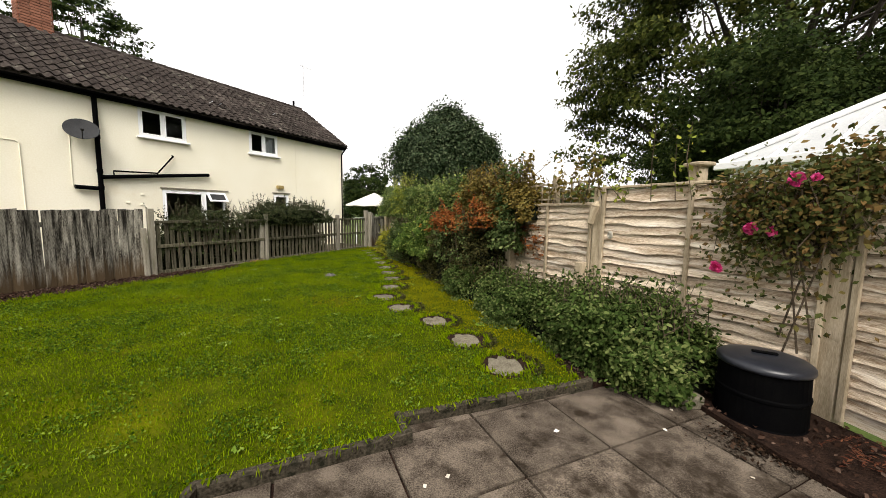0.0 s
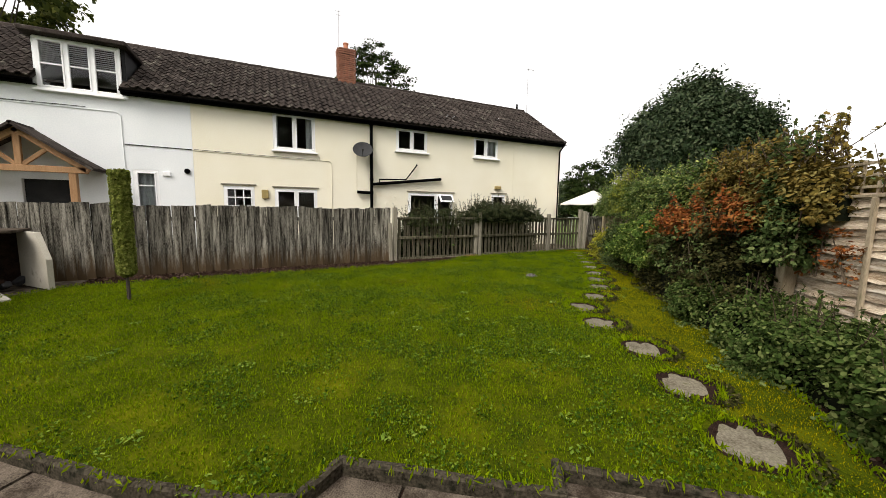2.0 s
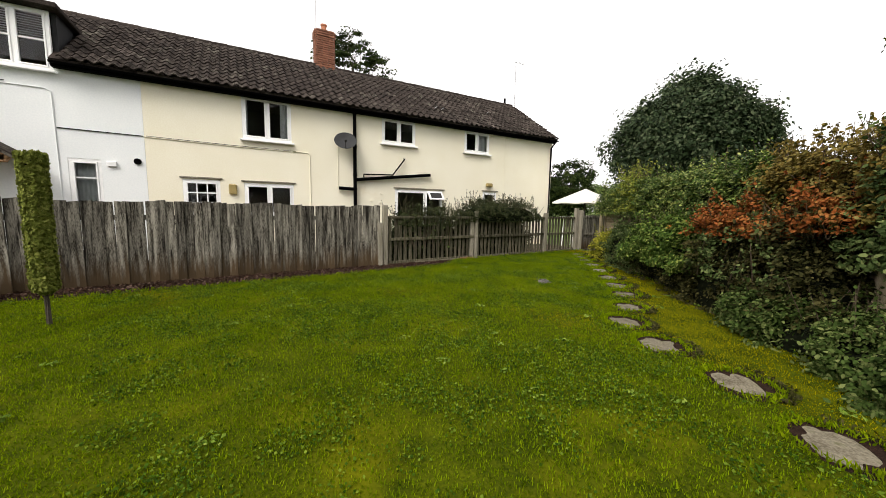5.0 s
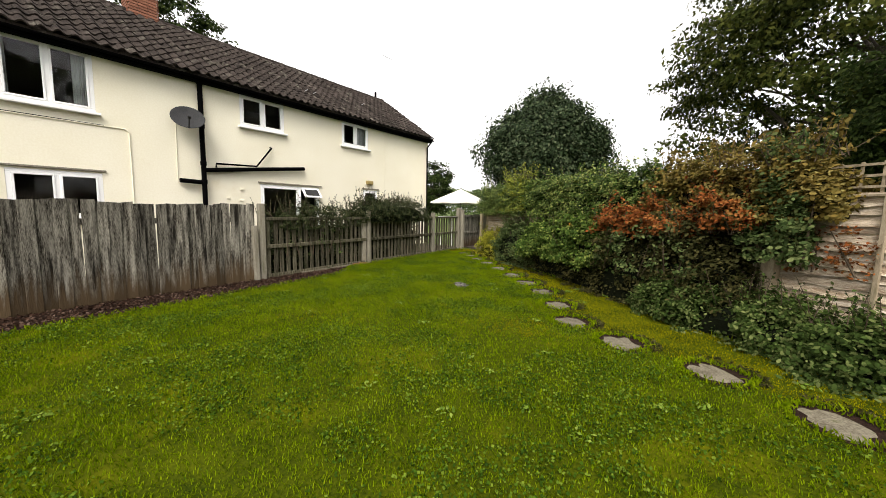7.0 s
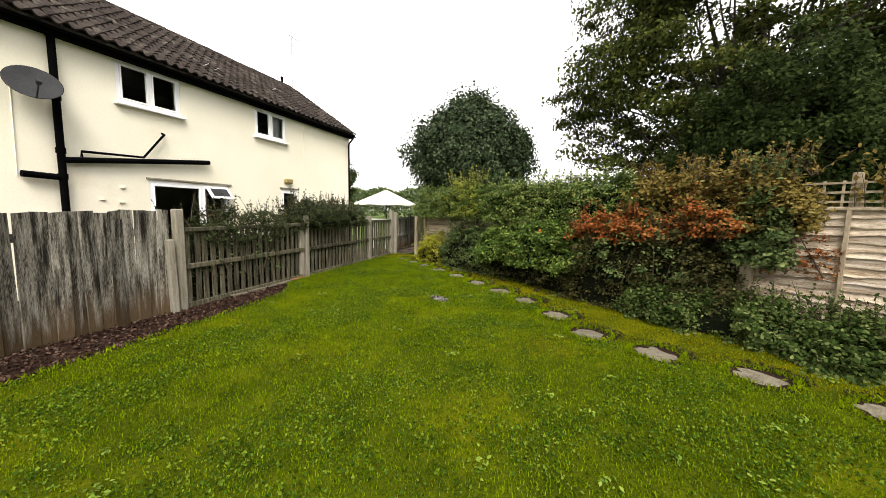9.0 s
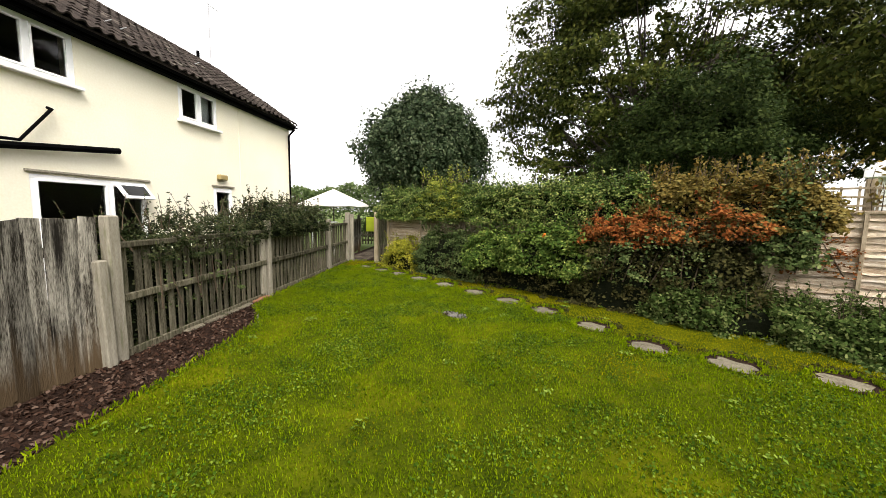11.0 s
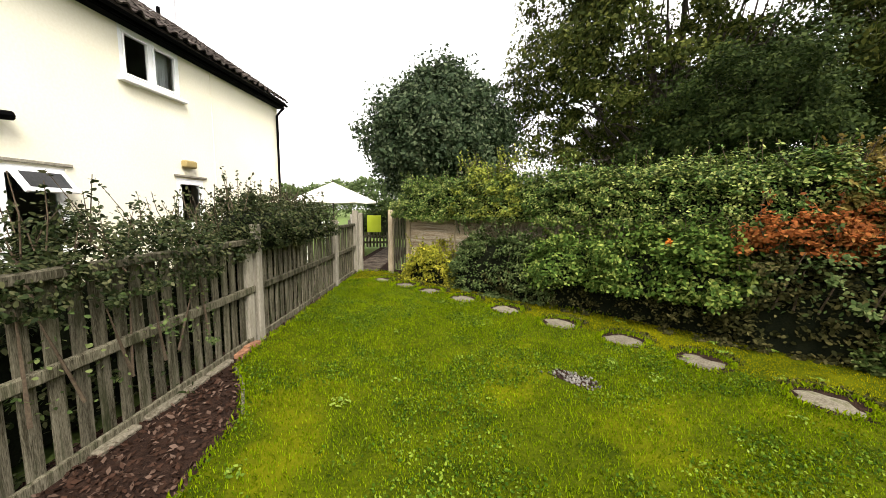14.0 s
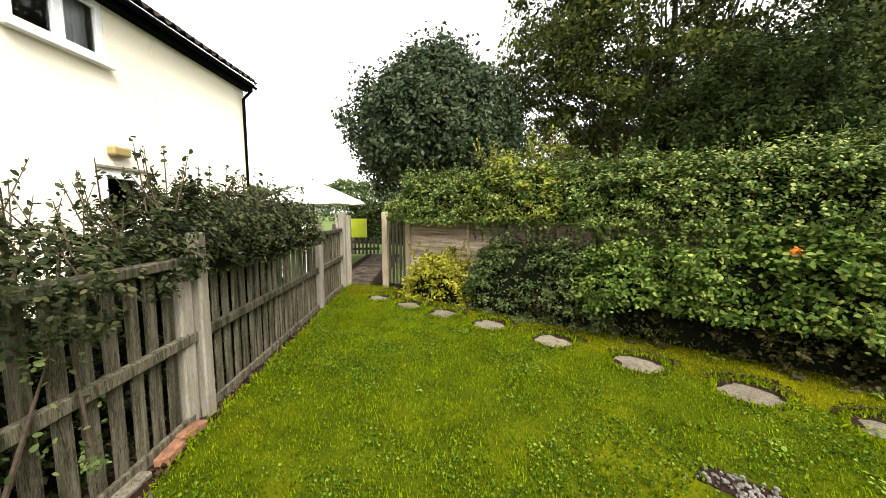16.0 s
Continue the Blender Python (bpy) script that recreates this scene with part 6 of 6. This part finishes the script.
for k in range(7):
    a = k * 0.9 + rf.uniform(-0.2, 0.2)
    tip = np.array([math.cos(a) * 0.24, math.sin(a) * 0.24, rf.uniform(0.04, 0.14)])
    FPn = []
    for i in range(26):
        f = (i // 2 + 1) / 13
        mid = tip * f + np.array([0, 0, 0.12 * math.sin(math.pi * f)])
        FPn.append(mid + (1 if i % 2 else -1) * np.array([-math.sin(a), math.cos(a), 0]) * 0.035 * (1.1 - f))
    tagged(poly_mesh("frond", leaf_quads(np.array(FPn), np.tile([0, 0, 1.0], (26, 1)), 0.013, rf, 0.25, long=3.2), 4, L_FERN, fe), kind="stuff")
ll = thing("leaf_litter", "dark damp leaf litter heaped round the bin's foot", "leaf litter", kind="stuff")
LP = np.stack([rf.normal(2.2, 0.25, 3200), rf.normal(3.6, 0.10, 3200), rf.uniform(-0.05, -0.025, 3200)], 1)
poly_mesh("litter", leaf_quads(LP, np.tile([0, 0, 1.0], (3200, 1)), 0.02, rf, 0.5, long=1.5), 4, L_LITTER, ll)

rose = thing("climbing_rose", "climbing rose with pink blooms and thin leaves on the fence", "rose", pose(1.9, 4.55, 0.0))
rr_ = np.random.default_rng(81)
D2 = np.array([P2[0] - P1[0], P2[1] - P1[1]])
D2 = D2 / np.linalg.norm(D2)
N2 = np.array([D2[1], -D2[0]])
if N2 @ np.array([-1, -1]) < 0:
    N2 = -N2


def onfence(s, z, off):
    q = np.array(P1) + D2 * s + N2 * off
    return np.array([q[0] - 1.9, q[1] - 4.55, z])


bm = bmesh.new()
RP, RNn = [], []
for k in range(30):
    s0 = rr_.uniform(1.85, 2.15)
    s1, z1 = rr_.uniform(1.35, 2.25), rr_.uniform(1.30, 1.95)
    zb = rr_.uniform(0.2, 0.6) if k < 4 else rr_.uniform(1.15, 1.5)
    pts = [onfence(s0, zb, 0.08), onfence((s0 + s1) / 2 + rr_.normal(0, 0.1), (zb + z1) / 2 + 0.25, rr_.uniform(0.1, 0.3)), onfence(s1, z1, rr_.uniform(0.08, 0.35)), onfence(s1 + rr_.normal(0, 0.18), z1 - rr_.uniform(0.1, 0.5), rr_.uniform(0.1, 0.28))]
    tube(bm, pts, [0.008, 0.006, 0.004, 0.002], 5)
    for i in range(36):
        f = rr_.uniform(1.2, 3.0)
        a, b = pts[int(min(f, 2))], pts[int(min(f, 2)) + 1]
        RP.append(a + (b - a) * (f - int(min(f, 2))) + rr_.normal(0, 0.055, 3))
        RNn.append(np.array([N2[0], N2[1], 0.5]))
for k in range(2700):
    s, z = rr_.normal(1.84, 0.23), rr_.normal(1.58, 0.18)
    RP.append(onfence(s, z, abs(rr_.normal(0.1, 0.07)) + 0.06))
    RNn.append(np.array([N2[0], N2[1], 0.4]))
for k in range(150):
    RP.append(onfence(rr_.normal(1.84, 0.26), rr_.uniform(0.6, 1.2), abs(rr_.normal(0.16, 0.1)) + 0.06))
    RNn.append(np.array([N2[0], N2[1], 0.4]))
for k in range(1200):
    RP.append(onfence(rr_.normal(2.2, 0.16), rr_.normal(1.86, 0.13), abs(rr_.normal(0.08, 0.05)) + 0.06))
    RNn.append(np.array([N2[0], N2[1], 0.4]))
tagged(part("cane", bm, M_TWIG, rose), kind="stuff")
tagged(poly_mesh("foliage", leaf_quads(np.array(RP), np.array(RNn), 0.030, rr_, 0.7, down=0.5), 4, L_ROSE, rose), kind="stuff")
for s, z, r in ((1.91, 1.84, 0.060), (1.66, 1.45, 0.055), (1.44, 1.09, 0.055), (1.80, 1.43, 0.042), (2.02, 1.84, 0.035)):
    c = onfence(s, z, 0.26)
    Pp, Nn = [], []
    for ring, (q, cnt, tl) in enumerate(((0.95, 9, 0.2), (0.7, 8, 0.55), (0.42, 6, 1.0), (0.2, 4, 1.8))):
        for i in range(cnt):
            a = 2 * math.pi * (i + ring * 0.4) / cnt
            Pp.append(c + r * q * np.array([D2[0] * math.cos(a), D2[1] * math.cos(a), math.sin(a)]) * 0.7 + np.array([N2[0], N2[1], 0]) * r * (0.15 + 0.2 * ring))
            Nn.append(np.array([N2[0], N2[1], 0.2]) + tl * np.array([-D2[0] * math.cos(a), -D2[1] * math.cos(a), -math.sin(a)]))
    poly_mesh("bloom", leaf_quads(np.array(Pp), np.array(Nn), r * 0.85, rr_, 0.2, long=1.1), 4, L_PINK, rose, "full pink rose bloom")
rs = thing("rose_bloom", "single orange rose bloom among the shrubs", "flower", pose(*rp(4.95, 0.66), 1.18))
Pp = rr_.normal(0, 0.022, (30, 3))
poly_mesh("petals", leaf_quads(Pp, Pp + np.array([-0.02, -0.03, 0.02]), 0.04, rr_, 0.3, long=1.1), 4, leafmat("orange_petal", (0.6, 0.13, 0.02), (0.75, 0.25, 0.04), (0.8, 0.4, 0.1)), rs)

# tall thin weeds rising over the fence top
for i, (s0, s1, n) in enumerate(((-0.4, 1.0, 16), (-1.2, 0.2, 8))):
    a, b = rp(s0, 0.05), rp(s1, 0.05)
    e = thing("climber_shoots", "thin leafy climber shoots above the trellis", "climber", pose(*a, 1.5))
    bm = bmesh.new()
    SP = []
    for k in range(n):
        t = rr_.random()
        p0 = np.array([(b[0] - a[0]) * t, (b[1] - a[1]) * t, 0.2])
        p1 = p0 + np.array([rr_.normal(0, 0.12), rr_.normal(0, 0.12), rr_.uniform(0.3, 0.8)])
        tube(bm, [p0, (p0 + p1) / 2 + rr_.normal(0, 0.03, 3), p1], [0.005, 0.004, 0.002], 4)
        for q in range(16):
            SP.append(p0 + (p1 - p0) * rr_.uniform(0.1, 1) + rr_.normal(0, 0.035, 3))
    tagged(part("shoot", bm, M_TWIG, e), kind="stuff")
    poly_mesh("foliage", leaf_quads(np.array(SP), rr_.normal(0, 1, (len(SP), 3)), 0.045, rr_, 0.5), 4, L_ORANGE if i == 0 else L_YELL, e)

# ---- gate, path and what lies beyond ----
gp = (-8.34, 12.32)
rpost(*gp, 1.58, 0.12, "mossy square gate post", m=-8)
rpost(*PG, 1.55, 0.10, "timber post at the fence's end", m=-35)
sp = thing("slat_panel", "short slatted timber panel beside the gate opening", "fence", along(PG[0] - 0.05, PG[1] + 0.02, gp[0] + 0.06, gp[1]))
L = math.hypot(gp[0] - PG[0], gp[1] - PG[1]) - 0.1
for k in range(5):
    link_mesh("picket", PICK[k], None, sp, m=pose((k + 0.5) * L / 5, 0, 0.05) @ Matrix.Diagonal((0.8, 1, 1.2, 1)))
part("rail", boxed(0, L, 0.012, 0.05, 1.38, 1.46, bevel=0.005), M_PICKET, sp)
path = part("garden_path", boxed(-0.38, 0.38, 0, 6.5, -0.1, -0.02), M_SLAB, None, m=pose(-9.05, 11.7, 0, 0, 0, 3))
gb = part("gate_bed", boxed(-0.62, 0.62, 0.75, 6.5, -0.12, -0.03), M_SOIL, None, m=pose(-9.05, 11.7, 0, 0, 0, 3))
tagged(gb, "dark earth and debris beside the gate path", "earth", kind="structure")
tagged(path, "narrow worn concrete path through the gate opening", "path", kind="structure")
for (ax, ay), (bx, by) in (((-9.62, 12.75), (-10.05, 15.2)), ((-10.05, 15.2), (-10.72, 17.8))):
    L = math.hypot(bx - ax, by - ay)
    f = thing("path_fence", "dark slatted timber fence beside the path", "fence", along(ax, ay, bx, by), "path fences")
    for k in range(int(L / 0.13)):
        link_mesh("picket", BOARDS[k % 8], None, f, m=pose((k + 0.5) * 0.13, 0, -0.05) @ Matrix.Diagonal((0.8, 1, 0.9, 1)))
    for z in (0.5, 1.2):
        part("rail", boxed(0, L, -0.06, -0.012, z, z + 0.08, bevel=0.005), M_BOARD, f)
    part("fence_post", boxed(-0.06, 0.06, -0.16, -0.06, -0.1, 1.45, bevel=0.008), M_BOARD, f)
g = thing("far_gate", "slatted timber gate at the path's end", "gate", along(-10.68, 17.9, -9.48, 18.1))
for k in range(9):
    link_mesh("picket", PICK[k % 6], None, g, m=pose(k * 0.14, 0, 0.0) @ Matrix.Diagonal((0.8, 1, 0.52, 1)))
for z in (0.15, 0.42):
    part("rail", boxed(-0.05, 1.2, 0.012, 0.05, z, z + 0.09, bevel=0.005), M_PICKET, g)
# made-up panel on legs, in place of the bright sunlit grass beyond
lp = thing("lit_grass_panel", "lime-green panel standing for lit grass beyond the gate", "board", along(-10.66, 18.4, -9.9, 18.45))
part("board", boxed(0, 0.6, 0, 0.03, 0.6, 1.33, bevel=0.006), M_LIME, lp)
for x in (0.06, 0.54):
    part("board_leg", boxed(x - 0.03, x + 0.03, 0.03, 0.07, -0.1, 1.25, bevel=0.004), M_POST, lp)
tb = thing("garden_table", "white round garden table under the parasol", "table", pose(-10.85, 13.8, 0))
bm = bmesh.new()
lathe(bm, [(0.55, 1.16), (0.57, 1.17), (0.57, 1.19), (0.55, 1.2)], 28)
part("tabletop", bm, M_UPVC, tb)
for k in range(4):
    bm = bmesh.new()
    a = math.pi / 4 + k * math.pi / 2
    tube(bm, [(0.42 * math.cos(a), 0.42 * math.sin(a), -0.09), (0.36 * math.cos(a), 0.36 * math.sin(a), 1.16)], 0.025, 8)
    part("leg", bm, M_UPVC, tb)

# conservatory roof over the right-hand fence
cons = thing("conservatory", "white-framed conservatory with a pale glazed pitched roof", "conservatory", along(2.35, 8.5, 7.55, 3.3))
CL = 7.4
part("wall", boxed(0, CL, 0.0, 0.1, -0.1, 2.45), M_UPVC, cons)
part("side_wall", boxed(0, 0.1, 0.1, 4.5, -0.1, 2.45), M_UPVC, cons)
bm = bmesh.new()
vs = [bm.verts.new(p) for p in ((-0.12, -0.12, 2.45), (CL, -0.12, 2.45), (CL, 2.6, 4.15), (2.4, 2.6, 4.15), (-0.12, 4.6, 2.45), (CL, 4.6, 2.45))]
bm.faces.new((vs[0], vs[1], vs[2], vs[3]))
bm.faces.new((vs[0], vs[3], vs[4]))
bm.faces.new((vs[3], vs[2], vs[5], vs[4]))
part("glazed_roof", bm, mat("polycarbonate", (0.36, 0.37, 0.37), (0.46, 0.47, 0.47), 2, 0.25, 40, 0.05, spec=0.6), cons)
for k in range(12):
    t = k / 11
    x = 0.0 + CL * t
    top = (max(2.4, x), 2.6, 4.18) if x > 2.4 else (x + 0.0, -0.12 + 2.72 * max(0.02, x / 2.4), 2.48 + 1.70 * max(0.02, x / 2.4))
    bm = bmesh.new()
    tube(bm, [(x, -0.12, 2.48), top], 0.03, 6)
    part("glazing_bar", bm, M_UPVC, cons)
bm = bmesh.new()
tube(bm, [(-0.12, -0.12, 2.5), (2.4, 2.6, 4.2), (CL, 2.6, 4.2)], 0.05, 6)
part("ridge_bar", bm, M_UPVC, cons)
part("eaves_beam", boxed(-0.16, CL, -0.2, -0.08, 2.36, 2.48, bevel=0.01), M_UPVC, cons)

# trees behind the houses and in the distance
tree("cedar", "dark layered cedar behind the roofs", -26.5, 8.6, 13.2, 7.0, 3.0, L_DARK, 0.12, 170, 80, 55, 0.25, flat=0.15, bare=0.7)
tree("roadside_tree", "large dark broad-leaved tree behind the white house", -24.0, -11.5, 14.0, 4.5, 6.0, L_BIG, 0.2, 300, 80, 56, 0.4, flat=0.4, bare=0.7)
tree("garden_tree", "dark green tree beyond the far gardens", -24.5, 29.5, 6.4, 0.8, 2.2, L_DARK, 0.14, 160, 70, 57, 0.2)
tree("garden_tree", "dark green tree beyond the far gardens", -28.0, 30.0, 4.8, 0.5, 2.2, L_TREE, 0.14, 120, 70, 58, 0.2)
rw = np.random.default_rng(91)
fw = thing("far_trees", "pale green line of distant trees", "trees", pose(-30, 75, 0), kind="stuff")
n = 26000
xx = rw.uniform(-60, 60, n)
top = 6.3 + 1.6 * wobble(np.c_[xx, xx * 0, xx * 0], 0.25, 92) + 0.6 * wobble(np.c_[xx, xx * 0, xx * 0], 0.9, 93)
P = np.stack([xx, rw.uniform(-2, 2, n), -0.1 + (top + 0.8) * rw.random(n) ** 0.6], 1)
poly_mesh("foliage", leaf_quads(P, rw.normal(0, 1, (n, 3)) + np.array([0, -1, 0.5]), 0.45, rw, 0.5), 4, L_FAR, fw)

bush("garden_hedge", "dark hedge behind the parasol in the far garden", "hedge", (-12.5, 24.5), (-7.0, 22.5), 0, 2.0, 1.4, L_DARK, 0.09, 9000, 95, lumps=0.5)
# trees across the lane, seen mirrored in the house windows
for k, (x, y, hgt, r) in enumerate(((15.0, 1.5, 12.0, 5.5), (13.5, -9.5, 11.0, 5.0), (4.0, -16.0, 11.0, 5.0))):
    tree("lane_tree", "tall dark broad-leaved tree beyond the garden", x, y, hgt, 2.0, r, L_BIG, 0.26, 260, 70, 100 + k, 0.35, flat=0.45, bare=0.3)

fd = thing("bird_feeder", "brown hanging bird feeder on the fence post", "bird feeder", pose(P1[0] - 0.1, P1[1] - 0.12, 1.42, 0, 18, -35))
bm = bmesh.new()
lathe(bm, [(0.02, 0.0), (0.045, 0.02), (0.045, 0.24), (0.05, 0.25), (0.012, 0.31)], 14)
part("feeder_tube", bm, M_WANEYPOST, fd)
bm = bmesh.new()
tube(bm, [(0, 0, 0.3), (0.03, 0, 0.4)], 0.004, 5)
part("hook", bm, M_STEEL, fd)
q = lerp(P1, P2, 0.12)
pl = part("wall_ornament", bmesh.new(), M_CONC, None, m=pose(q[0] - 0.07, q[1] - 0.06, 1.3, 90, 0, -52))
bm = bmesh.new()
lathe(bm, [(0.045, 0.0), (0.05, 0.012), (0.03, 0.02), (0.028, 0.012)], 18)
bm.to_mesh(pl.data)
bm.free()
tagged(pl, "small round pale ornament fixed to the fence", "ornament")
